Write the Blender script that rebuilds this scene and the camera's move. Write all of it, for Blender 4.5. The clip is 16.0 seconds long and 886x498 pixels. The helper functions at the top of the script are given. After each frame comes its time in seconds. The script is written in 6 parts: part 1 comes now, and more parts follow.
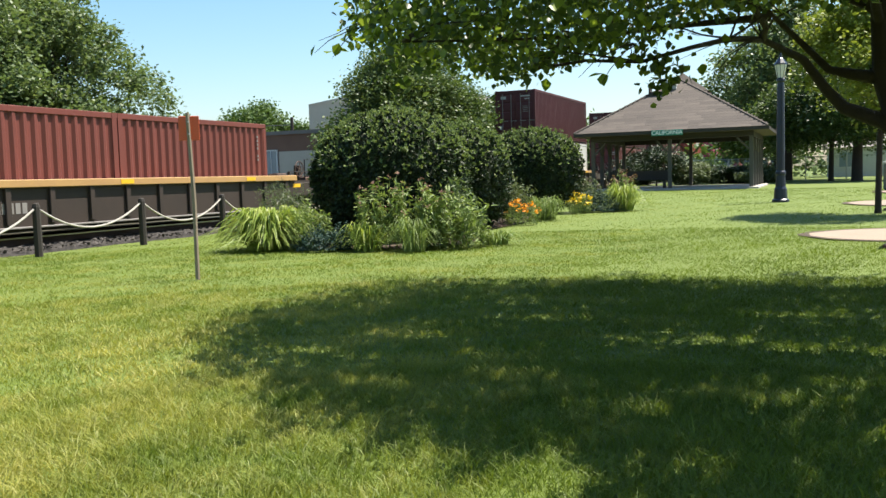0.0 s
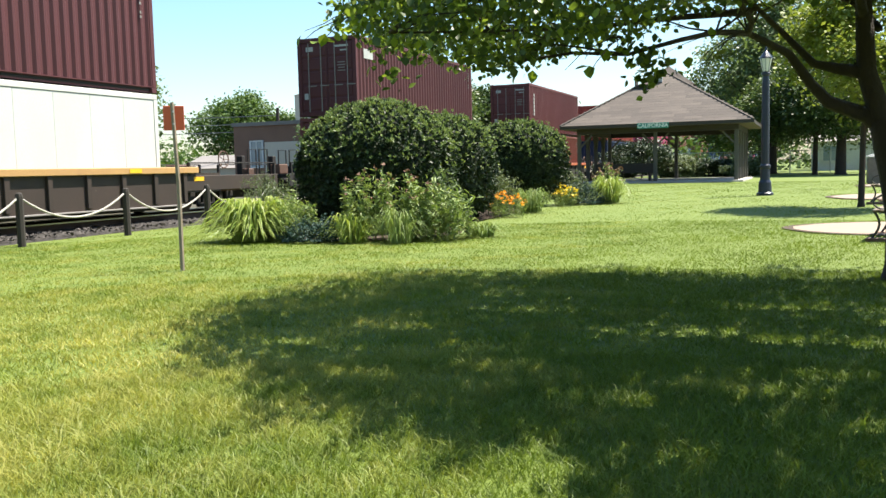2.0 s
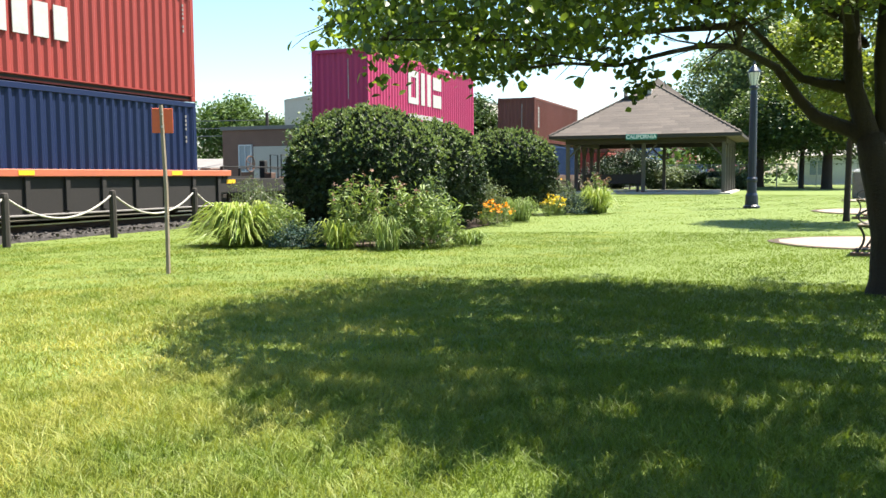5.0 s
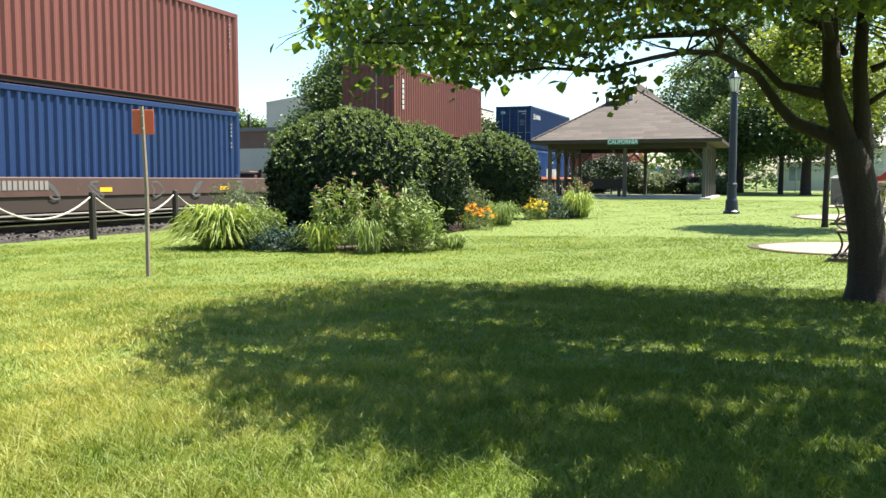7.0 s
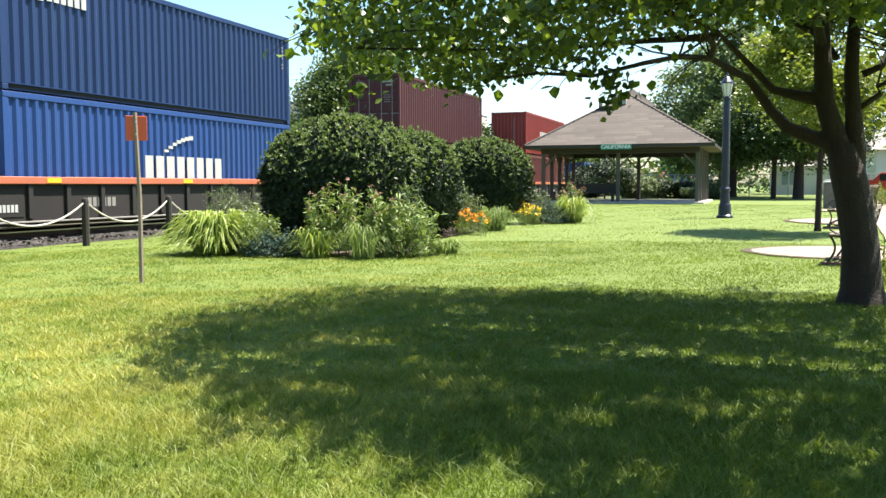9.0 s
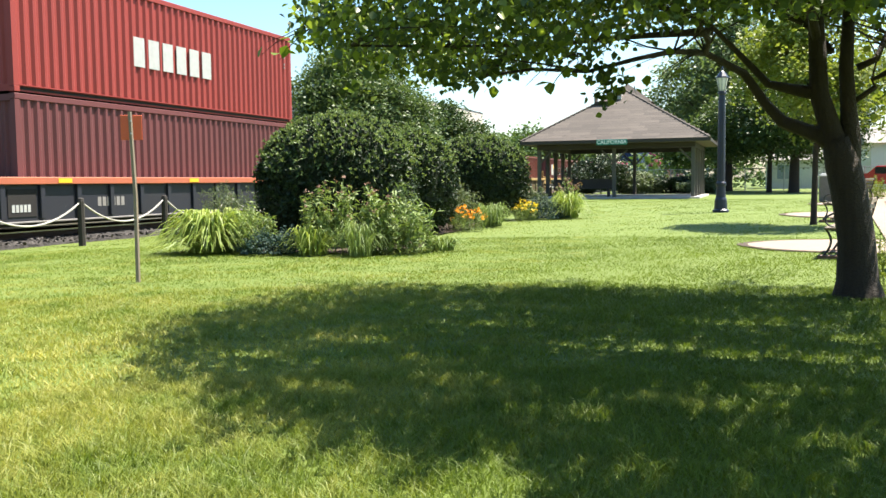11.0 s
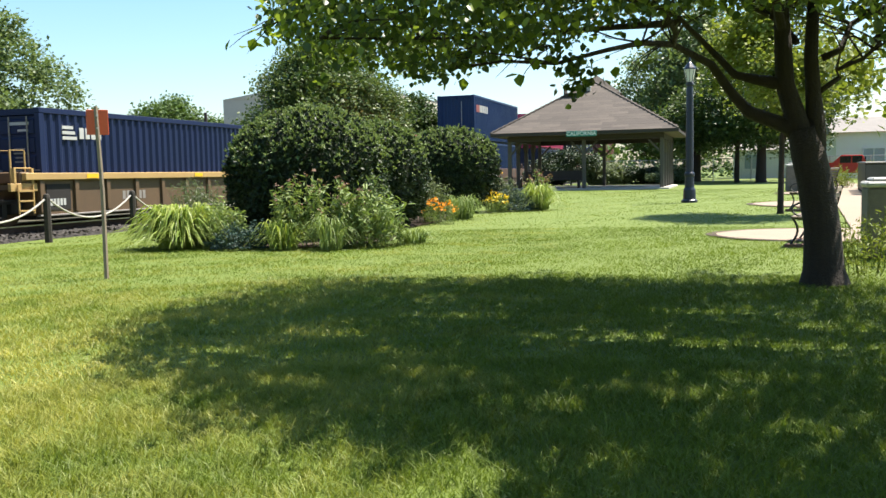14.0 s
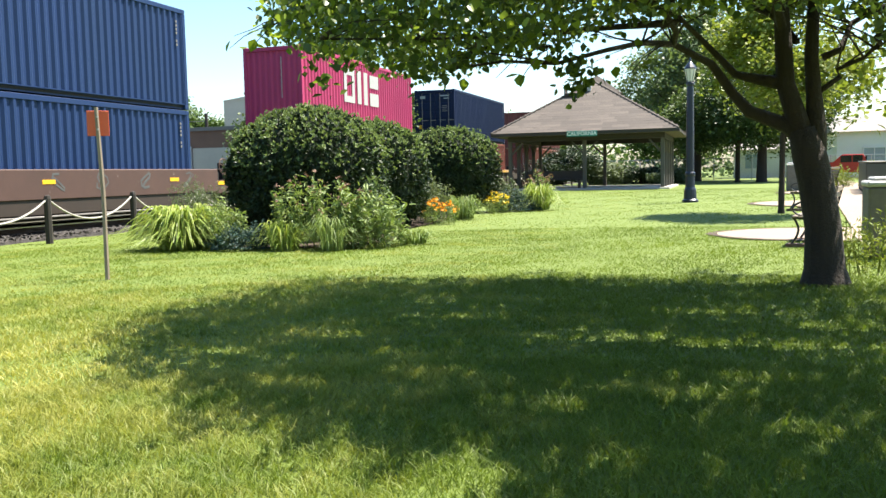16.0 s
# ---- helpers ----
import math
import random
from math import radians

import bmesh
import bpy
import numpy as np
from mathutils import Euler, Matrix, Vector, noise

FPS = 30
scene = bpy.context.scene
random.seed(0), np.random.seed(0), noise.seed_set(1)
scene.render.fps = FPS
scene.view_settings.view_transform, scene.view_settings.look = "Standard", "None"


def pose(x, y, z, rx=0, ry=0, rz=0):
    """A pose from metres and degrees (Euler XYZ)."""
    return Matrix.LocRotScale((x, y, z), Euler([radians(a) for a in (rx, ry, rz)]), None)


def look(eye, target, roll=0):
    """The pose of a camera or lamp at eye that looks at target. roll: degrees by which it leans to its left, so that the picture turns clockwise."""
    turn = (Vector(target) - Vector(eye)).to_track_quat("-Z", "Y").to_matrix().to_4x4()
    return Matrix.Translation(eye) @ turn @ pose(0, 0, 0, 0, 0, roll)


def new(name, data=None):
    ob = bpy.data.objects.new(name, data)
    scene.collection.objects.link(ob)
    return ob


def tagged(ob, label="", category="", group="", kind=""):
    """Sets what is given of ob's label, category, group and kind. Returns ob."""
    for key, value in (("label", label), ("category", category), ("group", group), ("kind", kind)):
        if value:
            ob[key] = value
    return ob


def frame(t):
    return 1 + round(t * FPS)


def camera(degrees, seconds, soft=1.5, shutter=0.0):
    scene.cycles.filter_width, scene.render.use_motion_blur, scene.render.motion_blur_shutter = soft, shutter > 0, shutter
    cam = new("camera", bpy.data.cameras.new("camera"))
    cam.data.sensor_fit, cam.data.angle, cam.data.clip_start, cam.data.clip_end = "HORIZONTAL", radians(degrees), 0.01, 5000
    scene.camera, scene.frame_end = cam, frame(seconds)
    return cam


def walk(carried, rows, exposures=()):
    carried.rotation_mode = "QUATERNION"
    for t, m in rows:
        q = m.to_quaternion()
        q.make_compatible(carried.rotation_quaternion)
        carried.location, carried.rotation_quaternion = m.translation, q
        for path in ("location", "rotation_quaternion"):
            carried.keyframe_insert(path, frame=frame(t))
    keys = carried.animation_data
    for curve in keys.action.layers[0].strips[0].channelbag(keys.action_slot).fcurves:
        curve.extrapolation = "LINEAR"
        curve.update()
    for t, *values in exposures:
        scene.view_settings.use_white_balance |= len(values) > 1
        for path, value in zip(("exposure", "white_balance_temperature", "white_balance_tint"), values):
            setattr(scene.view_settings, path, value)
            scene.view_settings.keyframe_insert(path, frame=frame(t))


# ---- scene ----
# ---- camera and its walk ----
cam = camera(52.680, 16.0)
PATH = [
    (0.0, look((0, 0, 1.25), (-3.8902, 9.1781, 0.4574), -1.664)),
    (0.5, look((0, 0, 1.25), (-3.8276, 9.1973, 0.3783), -1.474)),
    (1.0, look((0, 0, 1.25), (-3.7622, 9.2218, 0.3528), -1.766)),
    (1.5, look((0, 0, 1.25), (-3.8039, 9.2091, 0.3995), -1.263)),
    (2.0, look((0, 0, 1.25), (-3.7434, 9.2302, 0.3609), -1.358)),
    (2.5, look((0, 0, 1.25), (-3.5386, 9.3097, 0.3512), -1.104)),
    (3.0, look((0, 0, 1.25), (-3.6002, 9.2841, 0.3314), -1.127)),
    (3.5, look((0, 0, 1.25), (-3.5847, 9.2922, 0.3529), -0.726)),
    (5.8, look((0, 0, 1.25), (-3.6091, 9.2947, 0.4869), -0.213)),
    (6.0, look((0, 0, 1.25), (-3.5517, 9.3184, 0.5059), -0.368)),
    (6.5, look((0, 0, 1.25), (-3.4418, 9.3594, 0.5042), 0.064)),
    (7.0, look((0, 0, 1.25), (-3.4256, 9.3635, 0.4816), 0.028)),
    (7.5, look((0, 0, 1.25), (-3.4107, 9.3699, 0.4940), 0.029)),
    (8.0, look((0, 0, 1.25), (-3.3814, 9.3826, 0.5200), 0.129)),
    (8.5, look((0, 0, 1.25), (-3.3314, 9.4002, 0.5169), 0.076)),
    (9.0, look((0, 0, 1.25), (-3.3640, 9.3904, 0.5398), -0.152)),
    (11.5, look((0, 0, 1.25), (-3.3059, 9.4080, 0.5016), -0.782)),
    (12.0, look((0, 0, 1.25), (-3.2398, 9.4315, 0.5077), -0.747)),
    (12.5, look((0, 0, 1.25), (-3.1382, 9.4565, 0.3983), -0.948)),
    (13.0, look((0, 0, 1.25), (-3.0792, 9.4781, 0.4229), -1.139)),
    (13.5, look((0, 0, 1.25), (-3.0841, 9.4771, 0.4297), -1.201)),
    (14.0, look((0, 0, 1.25), (-3.0260, 9.4948, 0.4180), -1.121)),
    (14.5, look((0, 0, 1.25), (-2.9794, 9.5068, 0.3871), -1.238)),
    (15.0, look((0, 0, 1.25), (-2.9502, 9.5121, 0.3466), -1.394)),
    (15.5, look((0, 0, 1.25), (-2.9568, 9.5101, 0.3472), -1.687)),
    (16.0, look((0, 0, 1.25), (-3.0340, 9.4925, 0.4214), -1.253)),
]
walk(cam, PATH, exposures=[(0, 1.32), (0.5, 1.31), (1, 1.31), (1.5, 1.57), (3, 1.72), (3.5, 1.89), (6, 1.89), (6.5, 1.69), (7, 1.83), (8.5, 1.82), (9, 1.87), (11.5, 1.72), (12.5, 1.48), (13, 1.44), (14.5, 1.52), (15.5, 1.44), (16, 1.86)])

# ---- world, sun, exposure ----
SUN_ELEVATION, SUN_TURN = 64.0, 47.8  # degrees; the turn counts from +y towards +x
world = bpy.data.worlds.new("sky")
scene.world = world
world.use_nodes = True
_wt = world.node_tree
_sky = _wt.nodes.new("ShaderNodeTexSky")
_sky.sky_type, _sky.sun_disc = "NISHITA", False
_sky.sun_elevation, _sky.sun_rotation = radians(SUN_ELEVATION), radians(SUN_TURN)
_sky.air_density, _sky.dust_density, _sky.ozone_density = 1.0, 1.2, 1.3
_hue = _wt.nodes.new("ShaderNodeHueSaturation")  # a clear, slightly turquoise summer sky
_hue.inputs["Hue"].default_value, _hue.inputs["Saturation"].default_value = 0.486, 1.2
_wt.links.new(_sky.outputs[0], _hue.inputs["Color"])
_wt.links.new(_hue.outputs[0], _wt.nodes["Background"].inputs["Color"])
_wt.nodes["Background"].inputs["Strength"].default_value = 0.082
sun = new("sun", bpy.data.lights.new("sun", "SUN"))
sun.data.energy, sun.data.angle, sun.data.color = 5.0, radians(0.6), (1.0, 0.935, 0.82)
_h = radians(SUN_TURN)
sun.matrix_basis = look((20 * math.sin(_h), 20 * math.cos(_h), 20 * math.tan(radians(SUN_ELEVATION))), (0, 0, 0))

# ---- small tools ----
def part(name, bm, material, parent=None, label="", smooth=False):
    """Links a bmesh (or a ready mesh) as one mesh object under a thing or a part."""
    if isinstance(bm, bmesh.types.BMesh):
        me = bpy.data.meshes.new(name)
        bm.to_mesh(me)
        bm.free()
    else:
        me = bm
    if smooth:
        me.shade_smooth()
    if not me.materials:
        me.materials.append(material)
    ob = new(name, me)
    if parent is not None:
        ob.parent = parent
    if label:
        tagged(ob, label)
    return ob


def empty(name, x=0, y=0, z=0, rz=0):
    ob = new(name)
    ob.empty_display_size = 0.2
    ob.matrix_basis = pose(x, y, z, 0, 0, rz)
    return ob


def box(bm, x0, x1, y0, y1, z0, z1, bevel=0.0):
    v = [bm.verts.new(c) for c in ((x0, y0, z0), (x1, y0, z0), (x1, y1, z0), (x0, y1, z0), (x0, y0, z1), (x1, y0, z1), (x1, y1, z1), (x0, y1, z1))]
    fs = [bm.faces.new([v[i] for i in q]) for q in ((3, 2, 1, 0), (4, 5, 6, 7), (0, 1, 5, 4), (1, 2, 6, 5), (2, 3, 7, 6), (3, 0, 4, 7))]
    if bevel:
        edges = list({e for f in fs for e in f.edges})
        bmesh.ops.bevel(bm, geom=edges, offset=bevel, segments=1, affect="EDGES")
    return bm


def boxes(*rows, bevel=0.0):
    bm = bmesh.new()
    for r in rows:
        box(bm, *r, bevel=bevel)
    return bm


def lathe(bm, profile, n=12, at=(0, 0), squash=1.0):
    """A turned shape round z from (radius, z) rows."""
    rings = []
    for r, z in profile:
        rings.append([bm.verts.new((at[0] + r * math.cos(2 * math.pi * k / n), at[1] + squash * r * math.sin(2 * math.pi * k / n), z)) for k in range(n)])
    for a, b in zip(rings, rings[1:]):
        for k in range(n):
            bm.faces.new((a[k], a[(k + 1) % n], b[(k + 1) % n], b[k]))
    bm.faces.new(rings[0][::-1])
    bm.faces.new(rings[-1])
    return bm


def tube(bm, pts, radii, n=8):
    """A tapered tube along a line of points."""
    rings, side = [], None
    pts = [Vector(p) for p in pts]
    for i, p in enumerate(pts):
        d = (pts[min(i + 1, len(pts) - 1)] - pts[max(i - 1, 0)]).normalized()
        if side is None:
            side = d.orthogonal().normalized()
        side = (side - d * side.dot(d)).normalized()
        up = d.cross(side)
        r = radii[i] if isinstance(radii, (list, tuple)) else radii
        rings.append([bm.verts.new(p + r * (math.cos(2 * math.pi * k / n) * side + math.sin(2 * math.pi * k / n) * up)) for k in range(n)])
    for a, b in zip(rings, rings[1:]):
        for k in range(n):
            bm.faces.new((a[k], a[(k + 1) % n], b[(k + 1) % n], b[k]))
    bm.faces.new(rings[0][::-1])
    bm.faces.new(rings[-1])
    return bm


def quick_mesh(name, verts, faces):
    me = bpy.data.meshes.new(name)
    verts, faces = np.asarray(verts, np.float32), np.asarray(faces, np.int32)
    n, k = faces.shape
    me.vertices.add(len(verts))
    me.vertices.foreach_set("co", verts.ravel())
    me.loops.add(n * k)
    me.loops.foreach_set("vertex_index", faces.ravel())
    me.polygons.add(n)
    me.polygons.foreach_set("loop_start", np.arange(0, n * k, k, dtype=np.int32))
    me.update(calc_edges=True)
    return me


def small_leaves(name, centres, size, rng, droop=0.3, wide=0.7):
    """Many small flat leaves of four corners, for crowns some way off."""
    n = len(centres)
    yaw, pitch, roll = rng.uniform(0, 2 * np.pi, n), rng.normal(-droop, 0.5, n), rng.normal(0, 0.6, n)
    s = (size * rng.uniform(0.65, 1.3, n))[:, None]
    along = np.stack([np.cos(yaw) * np.cos(pitch), np.sin(yaw) * np.cos(pitch), np.sin(pitch)], 1)
    level = np.stack([-np.sin(yaw), np.cos(yaw), 0 * yaw], 1)
    across = level * np.cos(roll)[:, None] + np.cross(along, level) * np.sin(roll)[:, None]
    c = np.asarray(centres)
    v = np.stack([c - along * s * 0.5, c + across * s * wide * 0.5, c + along * s * 0.5, c - across * s * wide * 0.5], 1).reshape(-1, 3)
    return quick_mesh(name, v, np.arange(4 * n).reshape(n, 4))


def leaf_mesh(name, centres, size, rng, droop=0.3, wide=0.62):
    """Many small folded leaves, one round each centre, turned at random."""
    n = len(centres)
    yaw, pitch, roll = rng.uniform(0, 2 * np.pi, n), rng.normal(-droop, 0.5, n), rng.normal(0, 0.6, n)
    s = size * rng.uniform(0.65, 1.3, n)
    along = np.stack([np.cos(yaw) * np.cos(pitch), np.sin(yaw) * np.cos(pitch), np.sin(pitch)], 1)
    level = np.stack([-np.sin(yaw), np.cos(yaw), 0 * yaw], 1)
    up = np.cross(along, level)
    across = level * np.cos(roll)[:, None] + up * np.sin(roll)[:, None]
    lift = np.cross(along, across)
    w, l = (s * wide)[:, None], s[:, None]
    c = np.asarray(centres)
    v = np.stack([c - along * l * 0.5, c + across * w * 0.5 - along * l * 0.12 + lift * l * 0.1, c + across * w * 0.34 + along * l * 0.25 + lift * l * 0.07,
                  c + along * l * 0.55, c - across * w * 0.34 + along * l * 0.25 + lift * l * 0.07, c - across * w * 0.5 - along * l * 0.12 + lift * l * 0.1], 1).reshape(-1, 3)
    k = (np.arange(n) * 6)[:, None]
    faces = np.concatenate([k + np.array([[0, 1, 2, 3]]), k + np.array([[0, 3, 4, 5]])], 0)
    return quick_mesh(name, v, faces)


def blade_mesh(name, roots, height, lean, width, rng, segs=3, curl=0.5):
    """Grass-like blades that bend outwards: roots (n,3), height and lean (n), heading at random unless lean is a vector."""
    n = len(roots)
    if lean.ndim == 1:
        a = rng.uniform(0, 2 * np.pi, n)
        lean = np.stack([np.cos(a), np.sin(a)], 1) * lean[:, None]
    out = np.concatenate([lean, np.zeros((n, 1))], 1)
    face = rng.uniform(0, 2 * np.pi, n)
    side = np.stack([np.cos(face), np.sin(face), 0 * face], 1) * (width / 2)[:, None]
    v = []
    for k in range(segs + 1):
        f = k / segs
        mid = np.asarray(roots) + out * f ** 1.8
        mid = mid + np.array([0, 0, 1]) * (height * (f - curl * 0.5 * f ** 3))[:, None]
        taper = (1 - f ** 2) * 0.95 + 0.05
        v += [mid - side * taper, mid + side * taper]
    v = np.stack(v, 1).reshape(-1, 3)
    m = 2 * (segs + 1)
    base = (np.arange(n) * m)[:, None]
    faces = np.concatenate([base + np.array([[2 * k, 2 * k + 1, 2 * k + 3, 2 * k + 2]]) for k in range(segs)], 0)
    return quick_mesh(name, v, faces)


def ground_z(x, y):
    k = min(1.0, max(0.0, (y - 8) / 34))
    return 0.38 * k * k * (3 - 2 * k) * min(1.0, max(0.0, (x + 14.0) / 3.0))


def ground_np(x, y):
    k = np.clip((y - 8) / 34, 0, 1)
    return 0.38 * k * k * (3 - 2 * k) * np.clip((x + 14.0) / 3.0, 0, 1)


# ---- materials ----
def nodes_of(name):
    m = bpy.data.materials.new(name)
    m.use_nodes = True
    t = m.node_tree
    return m, t, t.nodes["Principled BSDF"]


def node(t, kind, **values):
    n = t.nodes.new(kind)
    for k, v in values.items():
        n.inputs[k].default_value = v
    return n


def mix_colours(t, fac, a, b, blend="MIX"):
    n = t.nodes.new("ShaderNodeMix")
    n.data_type, n.blend_type = "RGBA", blend
    if isinstance(fac, (int, float)):
        n.inputs[0].default_value = fac
    else:
        t.links.new(fac, n.inputs[0])
    for i, c in ((6, a), (7, b)):
        if isinstance(c, tuple):
            n.inputs[i].default_value = (*c, 1)
        else:
            t.links.new(c, n.inputs[i])
    return n.outputs[2]


def ramp(t, fac, lo, hi):
    n = node(t, "ShaderNodeMapRange")
    n.inputs[1].default_value, n.inputs[2].default_value = lo, hi
    t.links.new(fac, n.inputs[0])
    return n.outputs[0]


def noise_of(t, scale, detail=4.0, rough=0.6, stretch=None, space="Object"):
    c = t.nodes.new("ShaderNodeTexCoord")
    n = node(t, "ShaderNodeTexNoise", Scale=scale, Detail=detail, Roughness=rough)
    if stretch:
        mp = t.nodes.new("ShaderNodeMapping")
        mp.inputs["Scale"].default_value = stretch
        t.links.new(c.outputs[space], mp.inputs[0])
        t.links.new(mp.outputs[0], n.inputs[0])
    else:
        t.links.new(c.outputs[space], n.inputs[0])
    return n.outputs["Fac"]


def surface(name, colour, dark, rough=0.6, coarse=1.5, fine=30.0, bump=0.2, metal=0.0, wear=None, wear_from=0.62, stretch=None, depth=0.01, spec=0.5):
    """A surface with broad and fine variation, and patches of wear where asked for."""
    m, t, p = nodes_of(name)
    a, b = noise_of(t, coarse, 5, 0.65, stretch), noise_of(t, fine, 4, 0.7)
    c = mix_colours(t, ramp(t, a, 0.3, 0.7), colour, dark)
    c = mix_colours(t, ramp(t, b, 0.35, 0.8), c, tuple(0.78 * v for v in colour))
    if wear:
        w = noise_of(t, coarse * 3.1, 8, 0.75, stretch)
        c = mix_colours(t, ramp(t, w, wear_from, wear_from + 0.06), c, wear)
    t.links.new(c, p.inputs["Base Color"])
    p.inputs["Roughness"].default_value, p.inputs["Metallic"].default_value = rough, metal
    p.inputs["Specular IOR Level"].default_value = spec
    if bump:
        bn = node(t, "ShaderNodeBump", Strength=bump, Distance=depth)
        t.links.new(b, bn.inputs["Height"])
        t.links.new(bn.outputs[0], p.inputs["Normal"])
    return m


def leafy(name, colour, other, through_light=0.35, rough=0.5, patches=None, patch_scale=0.35, gloss=0.3, uneven=0.0):
    """Leaves and blades: lit from above and glowing a little when the sun stands behind them; each differs from the next."""
    m, t, p = nodes_of(name)
    g = t.nodes.new("ShaderNodeNewGeometry")
    c = mix_colours(t, ramp(t, g.outputs["Random Per Island"], uneven, 1.0), colour, other)
    if patches:
        a = noise_of(t, patch_scale, 4, 0.6)
        c = mix_colours(t, ramp(t, a, 0.42, 0.68), c, patches)
    t.links.new(c, p.inputs["Base Color"])
    p.inputs["Roughness"].default_value = rough
    p.inputs["Specular IOR Level"].default_value = gloss
    tr = t.nodes.new("ShaderNodeBsdfTranslucent")
    warm = mix_colours(t, 1.0, c, (1.0, 1.0, 0.55), "MULTIPLY")
    t.links.new(warm, tr.inputs["Color"])
    mx = t.nodes.new("ShaderNodeMixShader")
    mx.inputs[0].default_value = through_light
    t.links.new(p.outputs[0], mx.inputs[1])
    t.links.new(tr.outputs[0], mx.inputs[2])
    t.links.new(mx.outputs[0], t.nodes["Material Output"].inputs["Surface"])
    return m




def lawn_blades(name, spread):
    """Backlit lawn blades: lush green, kept darker by the tree to deepen its shade; dry straw patches gather on the
    open side towards the track.
    """
    m, t, p = nodes_of(name)
    g = t.nodes.new("ShaderNodeNewGeometry")
    c = mix_colours(t, ramp(t, g.outputs["Random Per Island"], 0.5 - 0.5 / spread, 0.5 + 0.5 / spread), (0.088, 0.136, 0.015), (0.156, 0.215, 0.030))
    c = mix_colours(t, ramp(t, noise_of(t, 0.45, 4, 0.6), 0.4, 0.7), c, (0.168, 0.228, 0.026))
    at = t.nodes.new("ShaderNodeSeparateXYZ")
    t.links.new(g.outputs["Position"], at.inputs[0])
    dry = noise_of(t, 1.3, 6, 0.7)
    # less straw towards +x also darkens the lawn where the tree's shade lies
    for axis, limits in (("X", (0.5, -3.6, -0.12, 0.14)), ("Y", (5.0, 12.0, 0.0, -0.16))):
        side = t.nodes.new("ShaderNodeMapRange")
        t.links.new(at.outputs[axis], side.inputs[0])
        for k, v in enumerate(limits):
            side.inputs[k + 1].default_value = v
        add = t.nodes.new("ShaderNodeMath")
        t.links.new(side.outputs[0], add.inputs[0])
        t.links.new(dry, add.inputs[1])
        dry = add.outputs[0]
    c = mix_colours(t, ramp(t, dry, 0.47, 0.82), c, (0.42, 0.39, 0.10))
    t.links.new(c, p.inputs["Base Color"])
    p.inputs["Roughness"].default_value, p.inputs["Specular IOR Level"].default_value = 0.5, 0.3
    tr = t.nodes.new("ShaderNodeBsdfTranslucent")
    t.links.new(mix_colours(t, 1.0, c, (1.0, 1.0, 0.6), "MULTIPLY"), tr.inputs["Color"])
    mx = t.nodes.new("ShaderNodeMixShader")
    mx.inputs[0].default_value = 0.4
    t.links.new(p.outputs[0], mx.inputs[1])
    t.links.new(tr.outputs[0], mx.inputs[2])
    t.links.new(mx.outputs[0], t.nodes["Material Output"].inputs["Surface"])
    return m


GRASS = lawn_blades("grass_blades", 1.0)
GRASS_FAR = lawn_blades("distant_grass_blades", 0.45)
SOIL = surface("lawn_floor", (0.095, 0.138, 0.016), (0.118, 0.158, 0.02), 0.9, 0.5, 45, 0.4, wear=(0.13, 0.15, 0.025), wear_from=0.66, depth=0.03)
MULCH = surface("bed_soil", (0.05, 0.032, 0.02), (0.09, 0.06, 0.04), 0.95, 3, 40, 0.8)
BALLAST = surface("ballast_stone", (0.04, 0.034, 0.03), (0.02, 0.017, 0.015), 0.9, 2, 22, 1.0, depth=0.05)
STONES = surface("loose_stone", (0.085, 0.074, 0.068), (0.035, 0.03, 0.028), 0.9, 6, 40, 0.6)
RUST = surface("rusty_steel", (0.11, 0.055, 0.035), (0.06, 0.035, 0.025), 0.7, 3, 40, 0.3)
RAIL_TOP = surface("worn_rail", (0.55, 0.53, 0.5), (0.4, 0.36, 0.33), 0.3, 3, 40, 0.1, metal=0.9)
WOOD_OLD = surface("weathered_post", (0.035, 0.028, 0.023), (0.02, 0.017, 0.014), 0.85, 6, 60, 0.5, stretch=(4, 4, 0.5))
STAKE = surface("weathered_stake", (0.30, 0.24, 0.18), (0.17, 0.13, 0.10), 0.85, 8, 60, 0.5, stretch=(6, 6, 0.6))
ROPE = surface("white_rope", (0.46, 0.43, 0.39), (0.32, 0.30, 0.27), 0.8, 10, 120, 0.6)
RED_PLATE = surface("red_plate", (0.72, 0.115, 0.035), (0.62, 0.10, 0.04), 0.45, 6, 60, 0.05)
BARK = surface("tree_bark", (0.05, 0.035, 0.025), (0.022, 0.016, 0.012), 0.9, 5, 34, 1.0, stretch=(3, 3, 0.6), depth=0.03)
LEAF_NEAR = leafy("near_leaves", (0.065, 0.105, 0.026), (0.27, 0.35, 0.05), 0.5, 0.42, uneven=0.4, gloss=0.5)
# Darkened and less translucent, so that the upper crown shades the lawn more deeply.
LEAF_UPPER = leafy("upper_shade_leaves", (0.03, 0.058, 0.012), (0.09, 0.13, 0.02), 0.14, 0.5)
# Sunlight on the hanging tips is put into this brighter leaf colour.
LEAF_TIP = leafy("lit_tip_leaves", (0.12, 0.19, 0.02), (0.2, 0.27, 0.03), 0.4, 0.45)
# Clipped shrubs: side shade and sunlit top are put into two leaf colours.
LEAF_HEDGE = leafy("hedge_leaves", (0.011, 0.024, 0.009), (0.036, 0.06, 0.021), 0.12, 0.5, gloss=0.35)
LEAF_LIT_TOP = leafy("hedge_lit_top", (0.095, 0.15, 0.047), (0.25, 0.31, 0.125), 0.3, 0.5, gloss=0.22)
LEAF_DARK = leafy("dark_leaves", (0.03, 0.06, 0.018), (0.065, 0.10, 0.03), 0.25, 0.5)
